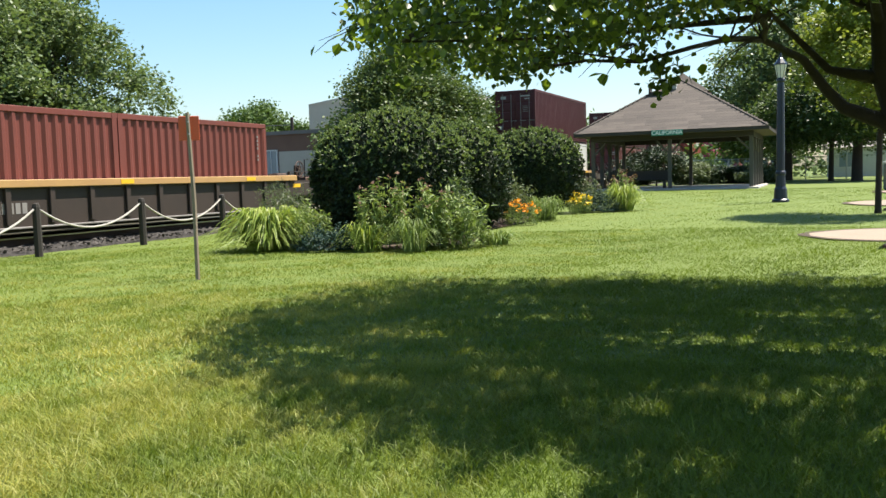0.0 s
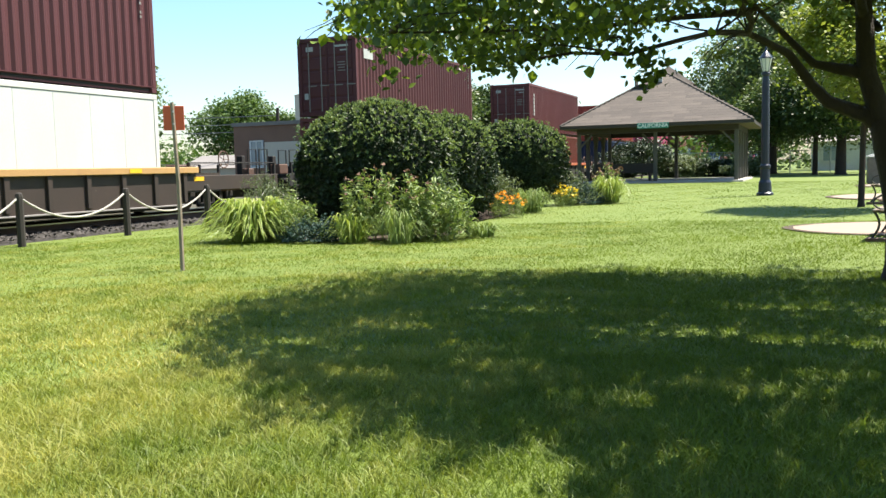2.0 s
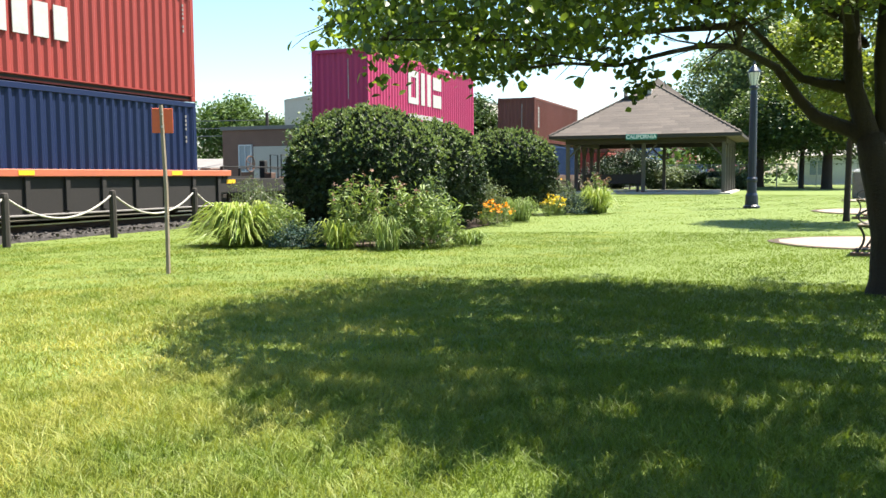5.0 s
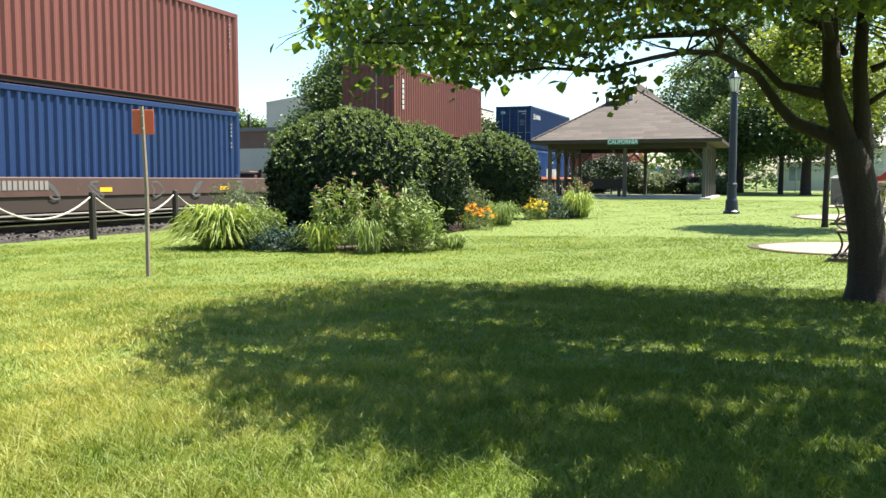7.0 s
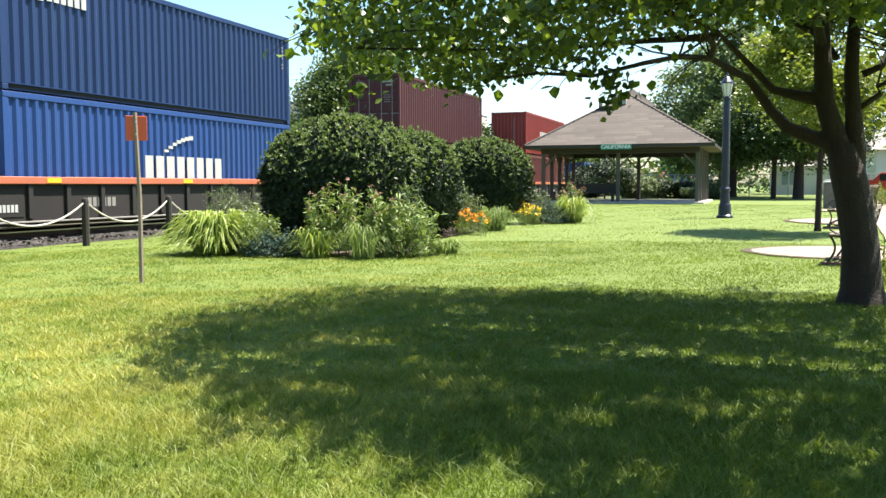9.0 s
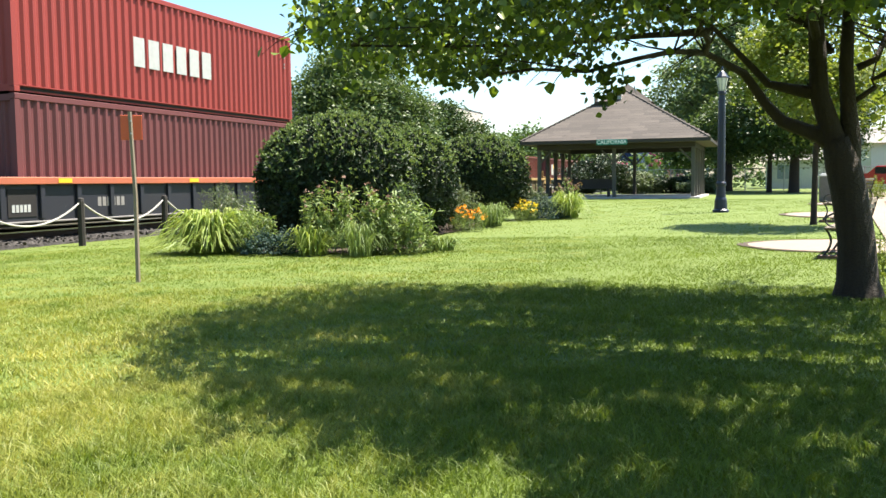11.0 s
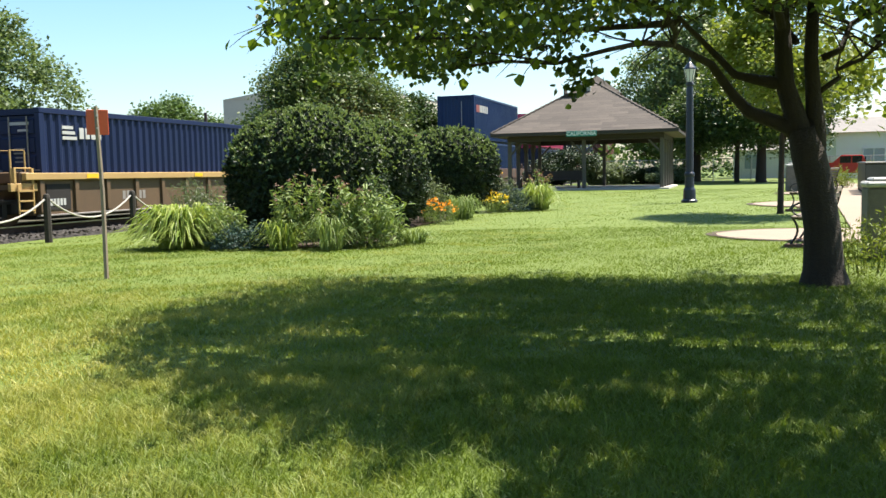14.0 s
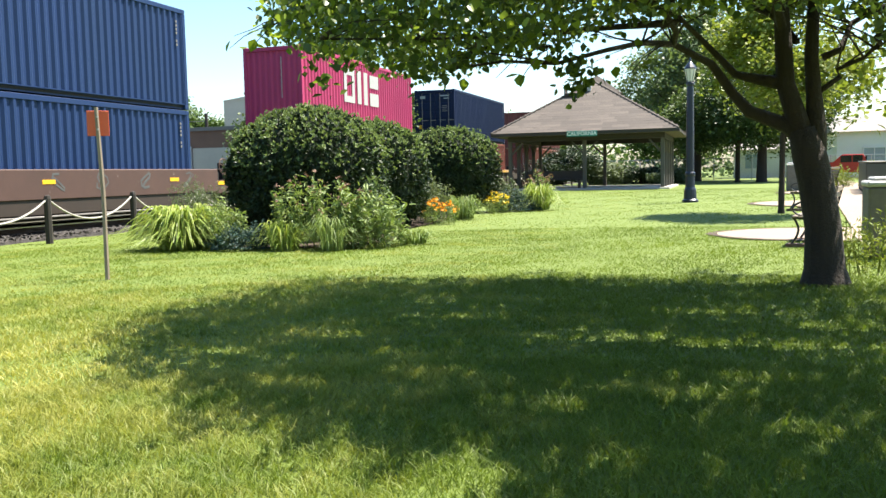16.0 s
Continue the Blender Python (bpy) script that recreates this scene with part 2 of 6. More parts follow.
LEAF_MID = leafy("mid_green_leaves", (0.055, 0.095, 0.03), (0.115, 0.16, 0.055), 0.32, 0.5)
LEAF_POPLAR = leafy("poplar_leaves", (0.075, 0.122, 0.048), (0.165, 0.22, 0.10), 0.42, 0.45)
LEAF_YELLOW = leafy("yellow_green_leaves", (0.14, 0.19, 0.03), (0.22, 0.25, 0.05), 0.4, 0.5)
LEAF_FAR = leafy("far_leaves", (0.06, 0.11, 0.03), (0.10, 0.155, 0.045), 0.3, 0.6)
LILY = leafy("daylily_blades", (0.19, 0.27, 0.05), (0.32, 0.37, 0.10), 0.4, 0.4)
PERENNIAL = leafy("perennial_leaves", (0.12, 0.19, 0.05), (0.25, 0.31, 0.11), 0.35, 0.5)
VERGE = surface("dirt_verge", (0.065, 0.055, 0.042), (0.05, 0.055, 0.028), 0.95, 0.6, 25, 0.6)
JUNIPER = leafy("juniper_needles", (0.018, 0.046, 0.037), (0.042, 0.085, 0.066), 0.1, 0.6)
SAGE = leafy("grey_green_leaves", (0.085, 0.115, 0.055), (0.15, 0.185, 0.10), 0.3, 0.6)
ORANGE = leafy("orange_petals", (0.75, 0.24, 0.01), (0.8, 0.38, 0.02), 0.3, 0.5)
YELLOW = leafy("yellow_petals", (0.72, 0.56, 0.03), (0.70, 0.48, 0.03), 0.3, 0.5)
DRY_HEAD = leafy("dry_flower_heads", (0.15, 0.085, 0.06), (0.24, 0.15, 0.11), 0.2, 0.8)
CORE = surface("bush_shade_core", (0.012, 0.02, 0.008), (0.02, 0.03, 0.01), 0.95, 4, 20, 0.5)
SHINGLE = surface("roof_shingle", (0.125, 0.102, 0.086), (0.082, 0.067, 0.058), 0.9, 2.2, 70, 0.6)
for _n in SHINGLE.node_tree.nodes:
    if _n.type == "BSDF_PRINCIPLED":
        _t = SHINGLE.node_tree
        _i = _t.nodes.new("ShaderNodeObjectInfo")
        _old = _n.inputs["Base Color"].links[0].from_socket
        _t.links.new(mix_colours(_t, ramp(_t, _i.outputs["Random"], 0.0, 1.1), _old, (0.066, 0.054, 0.047)), _n.inputs["Base Color"])
FASCIA = surface("brown_fascia", (0.036, 0.028, 0.023), (0.026, 0.02, 0.017), 0.7, 3, 50, 0.2)
TIMBER = surface("grey_green_timber", (0.105, 0.095, 0.08), (0.065, 0.06, 0.05), 0.8, 4, 50, 0.4, stretch=(4, 4, 0.5))
SOFFIT = surface("soffit_boards", (0.12, 0.095, 0.075), (0.09, 0.07, 0.058), 0.85, 3, 40, 0.3)
CONCRETE = surface("pale_concrete", (0.46, 0.43, 0.39), (0.36, 0.33, 0.30), 0.85, 1.2, 40, 0.3)
SAND_PATH = surface("sand_path", (0.29, 0.225, 0.17), (0.24, 0.19, 0.14), 0.95, 1.5, 60, 0.5)
SIGN_GREEN = surface("green_sign", (0.012, 0.20, 0.16), (0.01, 0.16, 0.13), 0.4, 4, 50, 0.05)
SIGN_WHITE = surface("white_letters", (0.78, 0.80, 0.78), (0.7, 0.72, 0.7), 0.5, 4, 50, 0.05)
LAMP_BLUE = surface("dark_blue_iron", (0.012, 0.018, 0.042), (0.009, 0.013, 0.03), 0.38, 4, 60, 0.15, wear=(0.04, 0.05, 0.09), wear_from=0.7)
MILK_GLASS = surface("milk_glass", (0.80, 0.78, 0.72), (0.70, 0.68, 0.62), 0.25, 5, 50, 0.0)
BLACK_IRON = surface("black_iron", (0.012, 0.012, 0.013), (0.02, 0.018, 0.017), 0.45, 6, 60, 0.2)
BENCH_WOOD = surface("bench_slat", (0.22, 0.165, 0.12), (0.15, 0.115, 0.085), 0.6, 5, 60, 0.3, stretch=(0.5, 4, 4))
AGGREGATE = surface("exposed_aggregate", (0.20, 0.175, 0.15), (0.11, 0.10, 0.09), 0.9, 8, 70, 0.9)
GREY_PLASTIC = surface("grey_plastic", (0.065, 0.063, 0.06), (0.05, 0.048, 0.046), 0.5, 4, 50, 0.1)
BRICK_WALL = surface("brown_brick", (0.22, 0.125, 0.09), (0.16, 0.09, 0.068), 0.9, 0.9, 20, 0.4)
CREAM_WALL = surface("cream_wall", (0.55, 0.50, 0.43), (0.47, 0.43, 0.37), 0.85, 0.8, 30, 0.2)
WHITE_WALL = surface("white_siding", (0.68, 0.69, 0.70), (0.60, 0.61, 0.62), 0.7, 0.8, 30, 0.1)
ROOF_GREY = surface("grey_roof", (0.22, 0.20, 0.19), (0.16, 0.15, 0.14), 0.9, 1.5, 40, 0.4)
WINDOW = surface("window_glass", (0.25, 0.31, 0.36), (0.20, 0.26, 0.31), 0.08, 1.0, 20, 0.0)
CAR_GLASS = surface("dark_car_glass", (0.012, 0.013, 0.015), (0.02, 0.02, 0.022), 0.1, 1.0, 20, 0.0)
CAR_RED = surface("red_car_paint", (0.42, 0.02, 0.02), (0.36, 0.018, 0.018), 0.25, 2, 40, 0.0)
TYRE = surface("black_rubber", (0.015, 0.015, 0.015), (0.022, 0.021, 0.02), 0.85, 8, 60, 0.3)
CHAIN_LINK = surface("galvanised_wire", (0.45, 0.46, 0.47), (0.36, 0.37, 0.38), 0.4, 6, 60, 0.1, metal=0.7)
CAR_BROWN = surface("brown_wagon_paint", (0.038, 0.023, 0.017), (0.024, 0.016, 0.012), 0.7, 1.2, 24, 0.2, wear=(0.16, 0.12, 0.095), wear_from=0.66)
CAR_RUST = surface("rust_brown_wagon_paint", (0.15, 0.082, 0.05), (0.10, 0.055, 0.035), 0.7, 1.0, 24, 0.2, wear=(0.24, 0.15, 0.095), wear_from=0.64)
CAR_TAN = surface("tan_wagon_paint", (0.115, 0.068, 0.033), (0.07, 0.043, 0.024), 0.7, 0.9, 24, 0.2, wear=(0.055, 0.035, 0.025), wear_from=0.64)
CAR_DARK = surface("black_wagon_paint", (0.0095, 0.0075, 0.007), (0.016, 0.012, 0.011), 0.85, 1.0, 24, 0.2, wear=(0.05, 0.04, 0.037), wear_from=0.69)
CAR_GREY = surface("grey_wagon_paint", (0.034, 0.027, 0.025), (0.02, 0.016, 0.015), 0.7, 0.8, 24, 0.2, wear=(0.17, 0.18, 0.20), wear_from=0.64)
CAR_NAVY = surface("navy_wagon_paint", (0.011, 0.012, 0.022), (0.018, 0.015, 0.018), 0.6, 0.9, 24, 0.2, wear=(0.08, 0.065, 0.06), wear_from=0.66)
CAR_FEC = surface("red_brown_wagon_paint", (0.085, 0.042, 0.033), (0.055, 0.028, 0.023), 0.7, 0.8, 24, 0.2, wear=(0.24, 0.19, 0.165), wear_from=0.63)
SILL_TAN = surface("tan_sill", (0.46, 0.27, 0.10), (0.36, 0.20, 0.085), 0.6, 1.4, 30, 0.1, wear=(0.2, 0.12, 0.07), wear_from=0.68)
SILL_YELLOW = surface("yellow_sill", (0.42, 0.27, 0.10), (0.34, 0.215, 0.085), 0.6, 1.4, 30, 0.1, wear=(0.22, 0.14, 0.08), wear_from=0.69)
SILL_RED = surface("orange_red_sill", (0.46, 0.12, 0.055), (0.34, 0.10, 0.055), 0.6, 1.4, 30, 0.1, wear=(0.2, 0.10, 0.07), wear_from=0.69)
REFLECTOR = surface("yellow_reflector", (0.85, 0.47, 0.02), (0.75, 0.40, 0.02), 0.4, 6, 60, 0.0)
LIGHT_MARK = surface("pale_marking", (0.45, 0.45, 0.44), (0.33, 0.33, 0.32), 0.6, 6, 60, 0.0)
GREY_MARK = surface("grey_marking", (0.24, 0.22, 0.21), (0.18, 0.165, 0.155), 0.7, 6, 60, 0.0)
GRAFFITI = surface("faded_spray_paint", (0.085, 0.088, 0.09), (0.06, 0.06, 0.062), 0.7, 6, 60, 0.0)
GREEN_MARK = surface("lime_sticker", (0.36, 0.62, 0.12), (0.32, 0.56, 0.1), 0.5, 6, 60, 0.0)
RED_MARK = surface("red_marking", (0.24, 0.06, 0.055), (0.2, 0.055, 0.05), 0.6, 6, 60, 0.0)


def box_paint(name, colour, fade):
    """Sun-bleached paint of a steel box, with rust streaks running down."""
    return surface(name, colour, fade, 0.5, 0.6, 28, 0.08, spec=0.22, wear=(0.15, 0.075, 0.045), wear_from=0.735, stretch=(1.0, 1.0, 0.35))


PAINT = {
    "red": box_paint("box_red", (0.185, 0.054, 0.043), (0.14, 0.046, 0.038)),
    "bright_red": box_paint("box_bright_red", (0.29, 0.047, 0.04), (0.23, 0.042, 0.036)),
    "brown": box_paint("box_red_brown", (0.145, 0.046, 0.047), (0.115, 0.041, 0.042)),
    "maroon": box_paint("box_maroon", (0.10, 0.034, 0.038), (0.08, 0.03, 0.033)),
    "pink": box_paint("box_magenta", (0.43, 0.045, 0.135), (0.36, 0.045, 0.12)),
    "blue": box_paint("box_blue", (0.02, 0.06, 0.21), (0.026, 0.062, 0.18)),
    "faded_red": box_paint("box_faded_red", (0.18, 0.064, 0.052), (0.14, 0.051, 0.043)),
    "deep_blue": box_paint("box_deep_blue", (0.013, 0.034, 0.11), (0.017, 0.038, 0.098)),
    "navy": box_paint("box_navy", (0.007, 0.015, 0.058), (0.010, 0.019, 0.052)),
    "white": surface("box_white", (0.56, 0.56, 0.54), (0.47, 0.47, 0.45), 0.5, 0.7, 28, 0.05, wear=(0.40, 0.36, 0.32), wear_from=0.72, stretch=(1, 1, 0.35)),
}

# ---- ground, bed, paths, track ----
RNG = np.random.default_rng(7)


def build_ground():
    xs = np.concatenate([np.linspace(-1500, -60, 9), np.linspace(-50, 50, 101), np.linspace(60, 1500, 9)])
    ys = np.concatenate([np.linspace(-1500, -20, 9), np.linspace(-15, 95, 111), np.linspace(110, 2200, 12)])
    gx, gy = np.meshgrid(xs, ys, indexing="ij")
    gz = ground_np(gx, gy) + np.where((np.abs(gx) < 50) & (gy < 90), 0.008 * np.sin(gx * 2.1 + 1.3 * np.sin(gy)) * np.sin(gy * 1.7), 0) - 0.02
    v = np.stack([gx, gy, gz], -1).reshape(-1, 3)
    n, m = gx.shape
    i, j = np.meshgrid(np.arange(n - 1), np.arange(m - 1), indexing="ij")
    k = (i * m + j).ravel()
    me = quick_mesh("ground", v, np.stack([k, k + m, k + m + 1, k + 1], 1))
    ob = part("ground", me, SOIL, smooth=True)
    tagged(ob, "mown green lawn on gently rising ground", "lawn", kind="structure")


build_ground()


def lawn_free(x, y):
    """Where no lawn grows: track, bed, pads, path, pavilion floor."""
    bed = ((x + 7.9) / 1.9) ** 2 + ((y - 15.9) / 1.95) ** 2 < 1
    bed |= (np.abs(x + 7.25 - 0.1 * (y - 20)) < 0.6) & (y > 14.5) & (y < 25.4)
    pads = ((x - 1.75) / 1.95) ** 2 + ((y - 17.0) / 1.35) ** 2 < 1
    pads |= ((x - 2.6) / 1.9) ** 2 + ((y - 27.2) / 1.5) ** 2 < 1
    pads |= ((x - 3.4) / 1.6) ** 2 + ((y - 34.5) / 1.4) ** 2 < 1
    return (x < -14.38) | bed | pads | (x > path_left(y)) & (x < path_left(y) + 1.6) & (y > 15) | ((x > -10.6) & (x < -2.5) & (y > 42.9) & (y < 50.9))


def path_left(y):
    return 2.2 + 0.075 * (y - 18)


def scatter_lawn(name, near, far, per_m2, tall, wide, material, segs=2):
    """Blades over a fan of lawn round the spot from which the place is seen."""
    n = int(1.0 * per_m2 * (far ** 2 - near ** 2) * radians(66) / 2)
    r = np.sqrt(RNG.uniform(near ** 2, far ** 2, n))
    a = RNG.uniform(radians(-52), radians(14), n)
    x, y = r * np.sin(a), r * np.cos(a)
    keep = ~lawn_free(x, y)
    x, y = x[keep], y[keep]
    clump = 0.5 + 0.5 * np.sin(x * 5.1 + 2 * np.sin(y * 3.3)) * np.sin(y * 4.7 + 1.7 * np.sin(x * 2.9))
    h = tall * RNG.uniform(0.55, 1.15, len(x)) * (0.72 + 0.5 * clump)
    roots = np.stack([x, y, ground_np(x, y) - 0.025], 1)
    me = blade_mesh(name, roots, h, h * RNG.uniform(0.3, 1.3, len(x)), wide * RNG.uniform(0.7, 1.3, len(x)), RNG, segs, 0.5)
    ob = part(name, me, material)
    tagged(ob, "bright green blades of mown lawn grass", "grass", kind="stuff")


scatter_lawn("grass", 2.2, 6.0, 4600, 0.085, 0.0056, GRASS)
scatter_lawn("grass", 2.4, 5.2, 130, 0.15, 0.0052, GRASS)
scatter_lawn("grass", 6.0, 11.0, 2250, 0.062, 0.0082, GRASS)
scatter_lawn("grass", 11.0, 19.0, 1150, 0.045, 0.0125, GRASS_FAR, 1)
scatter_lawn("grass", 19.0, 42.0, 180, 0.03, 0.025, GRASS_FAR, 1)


def flat_patch(name, outline, z_off, material, label, category):
    bm = bmesh.new()
    f = bm.faces.new([bm.verts.new((x, y, ground_z(x, y) + z_off)) for x, y in outline])
    bmesh.ops.triangulate(bm, faces=[f])
    ob = part(name, bm, material)
    tagged(ob, label, category, kind="structure")


def ring(cx, cy, rx, ry, n=28, wob=0.04, seed=1):
    rr = random.Random(seed)
    return [(cx + rx * (1 + rr.uniform(-wob, wob)) * math.cos(2 * math.pi * k / n), cy + ry * (1 + rr.uniform(-wob, wob)) * math.sin(2 * math.pi * k / n)) for k in range(n)]


flat_patch("bed_soil", ring(-7.9, 15.9, 1.95, 2.0, 30, 0.06, 3), 0.004, MULCH, "dark mulch soil of the planting bed", "soil")
flat_patch("bed_soil", ring(-7.25, 21.0, 0.62, 4.0, 30, 0.06, 4), 0.007, MULCH, "dark mulch soil of the planting bed", "soil")
# dark rims put the shade at the lawn's edge into colour
for _x, _y, _rx, _ry in ((1.75, 17.05, 2.1, 1.5), (2.6, 27.25, 2.05, 1.68), (3.4, 34.55, 1.75, 1.58)):
    flat_patch("pad_shade_rim", ring(_x, _y, _rx, _ry, 32, 0.03, 15), 0.001, MULCH, "dark rim painting the shaded lawn edge round a bench pad", "soil")
flat_patch("bench_pad", ring(1.75, 17.0, 1.95, 1.35, 32, 0.015, 5), 0.006, SAND_PATH, "round pale sandy pad under a park bench", "pavement")
flat_patch("bench_pad", ring(2.6, 27.2, 1.9, 1.5, 32, 0.015, 6), 0.006, SAND_PATH, "round pale sandy pad under a park bench", "pavement")
flat_patch("bench_pad", ring(3.4, 34.5, 1.6, 1.4, 32, 0.015, 8), 0.006, SAND_PATH, "round pale sandy pad under a park bench", "pavement")


def build_path():
    bm, rows = bmesh.new(), []
    for k in range(24):
        y = 15 + k * 2.0
        rows.append([bm.verts.new((x, y, ground_z(x, y) + 0.012)) for x in (path_left(y), path_left(y) + 0.8, path_left(y) + 1.6)])
    for a, b in zip(rows, rows[1:]):
        for i in range(2):
            bm.faces.new((a[i], a[i + 1], b[i + 1], b[i]))
    tagged(part("pavement", bm, SAND_PATH), "pale sandy concrete garden path", "path", kind="structure")


build_path()

TRACK_X, RAIL_Z, SIDE_X = -16.39, 0.25, -15.17


flat_patch("verge", [(-18.7, -60), (-18.7, 200), (-60, 200), (-60, -60)], 0.012, VERGE, "bare trodden dirt beyond the railway track", "dirt")


def build_track():
    bm = bmesh.new()
    prof = ((-2.4, -0.10), (-1.5, 0.09), (1.5, 0.09), (2.2, -0.04))
    rows = []
    for k in range(200):
        y = -40 + k * 1.6
        rows.append([bm.verts.new((TRACK_X + px + random.uniform(-0.05, 0.05), y, pz + random.uniform(-0.02, 0.02) )) for px, pz in prof])
    for a, b in zip(rows, rows[1:]):
        for i in range(3):
            bm.faces.new((a[i], a[i + 1], b[i + 1], b[i]))
    tagged(part("ballast", bm, BALLAST, smooth=False), "grey crushed stone ballast under the railway track", "ballast", kind="structure")
    stones, r = [], np.random.default_rng(3)
    n = 3000
    x, y = r.uniform(-14.62, -14.34, n), r.uniform(6, 60, n)
    x = np.where(r.random(n) < 0.3, x - 0.5, x)
    z = np.interp(x, [-14.9, -14.19], [0.09, 0.03]) + 0.0
    me = leaf_mesh("ballast_stones", np.stack([x, y, z + 0.02], 1), 0.075, r, 0.0, 0.9)
    tagged(part("ballast_stones", me, STONES), "loose grey ballast stones along the track edge", "stones", kind="stuff")
    for side in (-0.755, 0.755):
        rail = empty("rail", TRACK_X + side, 0, 0)
        part("web", boxes((-0.07, 0.07, -200, 480, 0.085, 0.11), (-0.012, 0.012, -200, 480, 0.11, 0.22)), RUST, rail)
        part("railhead", boxes((-0.036, 0.036, -200, 480, 0.22, RAIL_Z)), RAIL_TOP, rail, "shiny worn rail top")
        tagged(rail, "rusty steel rail with a shiny worn top", "rail", "track rails")
    tie = boxes((-1.3, 1.3, -0.11, 0.11, -0.05, 0.088))
    me = bpy.data.meshes.new("railway_sleeper")
    tie.to_mesh(me)
    tie.free()
    for k in range(130):
        ob = part("railway_sleeper", me, WOOD_OLD)
        ob.matrix_basis = pose(TRACK_X, 4 + k * 0.52, 0.012, 0, 0, random.uniform(-1, 1))
        tagged(ob, "dark wooden railway sleeper in ballast", "sleeper", "railway sleepers")


build_track()

# ---- rope fence beside the track ----
FENCE_X, FENCE_Y0, FENCE_STEP = -13.5, 15.27, 2.82


def build_fence():
    root = empty("rope_fence", FENCE_X, 0, 0)
    tagged(root, "low fence of dark wooden posts joined by sagging white rope", "fence")
    for k in range(-5, 22):
        y = FENCE_Y0 + k * FENCE_STEP
        g = ground_z(FENCE_X, y) + 0.02
        bm = bmesh.new()
        lathe(bm, ((0.075, g - 0.15), (0.073, g + 0.9), (0.06, g + 0.96), (0.03, g + 0.98)), 8, (0, y))
        part("post", bm, WOOD_OLD, root)
        pts = []
        g2 = ground_z(FENCE_X, y + FENCE_STEP) + 0.02
        for i in range(15):
            f = i / 14
            pts.append((0.0, y + 0.06 + f * (FENCE_STEP - 0.12), g + (g2 - g) * f + 0.86 - 0.44 * 4 * f * (1 - f) * (1.0 + 0.08 * math.sin(k * 2.3))))
        part("rope", tube(bmesh.new(), pts, 0.021, 6), ROPE, root)


build_fence()


# ---- marker stake ----
def build_stake():
    root = empty("marker_stake", -7.66, 9.66, 0)
    bm = bmesh.new()
    tube(bm, ((0, 0, -0.1), (0.005, 0, 1.1), (-0.03, 0.0, 2.2)), (0.031, 0.029, 0.026), 6)
    part("stake", bm, STAKE, root)
    m = boxes((-0.15, 0.115, 0.034, 0.046, 1.84, 2.16), bevel=0.004)
    part("plate", m, RED_PLATE, root, "plain orange-red metal plate")
    for z in (1.92, 2.08):
        part("bolt", lathe(bmesh.new(), ((0.012, z - 0.012), (0.012, z + 0.012)), 8, (-0.02, -0.03)), CHAIN_LINK, root)
    root.matrix_basis = pose(-7.66, 9.66, 0, 0, 0, 36)
    tagged(root, "thin weathered wooden stake with an orange-red square plate", "marker")


build_stake()


# ---- plants of the bed ----
def shell_points(n, rx, ry, rz, rng, lumps=0.12, low=-1.0, inner=0.8, square=0.0):
    d = rng.normal(0, 1, (n, 3))
    d /= np.linalg.norm(d, axis=1)[:, None]
    d = d[d[:, 2] > low]
    a = np.arctan2(d[:, 1], d[:, 0])
    bump = 1 + lumps * (np.sin(3.1 * a + 4 * d[:, 2]) * np.cos(5.3 * d[:, 2] + 2 * a) + 0.6 * np.sin(9 * a + 3.7 * d[:, 2]) * np.sin(11 * d[:, 2]))
    r = bump * rng.uniform(inner, 1.03, len(d)) ** 0.5
    if square:
        flat = np.hypot(d[:, 0], d[:, 1])
        d = d / ((np.abs(d[:, 2]) ** square + flat ** square) ** (1 / square))[:, None]
    return d * r[:, None] * (rx, ry, rz)


def dome(d):
    """Stretch unit directions to a dome: rounded above, steeper sides below."""
    flat, up = np.hypot(d[:, 0], d[:, 1]), np.abs(d[:, 2])
    e = np.where(d[:, 2] > 0, 2.15, 3.2)
    return d / ((up ** e + flat ** e) ** (1 / e))[:, None]


def whorls(name, centres, outward, each, size, rng, wide=0.42):
    """Leaves in rosettes: each points out of its shoot and bends up a little."""
    c, o = np.repeat(centres, each, 0), np.repeat(outward, each, 0)
    n = len(c)
    along = o * 0.75 + rng.normal(0, 0.62, (n, 3)) + (0, 0, 0.12)
    along /= np.linalg.norm(along, axis=1)[:, None]
    across = np.cross(along, o + rng.normal(0, 0.35, (n, 3)))
    across /= np.linalg.norm(across, axis=1)[:, None] + 1e-6
    s = (size * rng.uniform(0.7, 1.25, n))[:, None]
    c = c + along * s * 0.45
    v = np.stack([c - along * s * 0.5, c + across * s * wide * 0.5, c + along * s * 0.5, c - across * s * wide * 0.5], 1).reshape(-1, 3)
    return quick_mesh(name, v, np.arange(4 * n).reshape(n, 4))


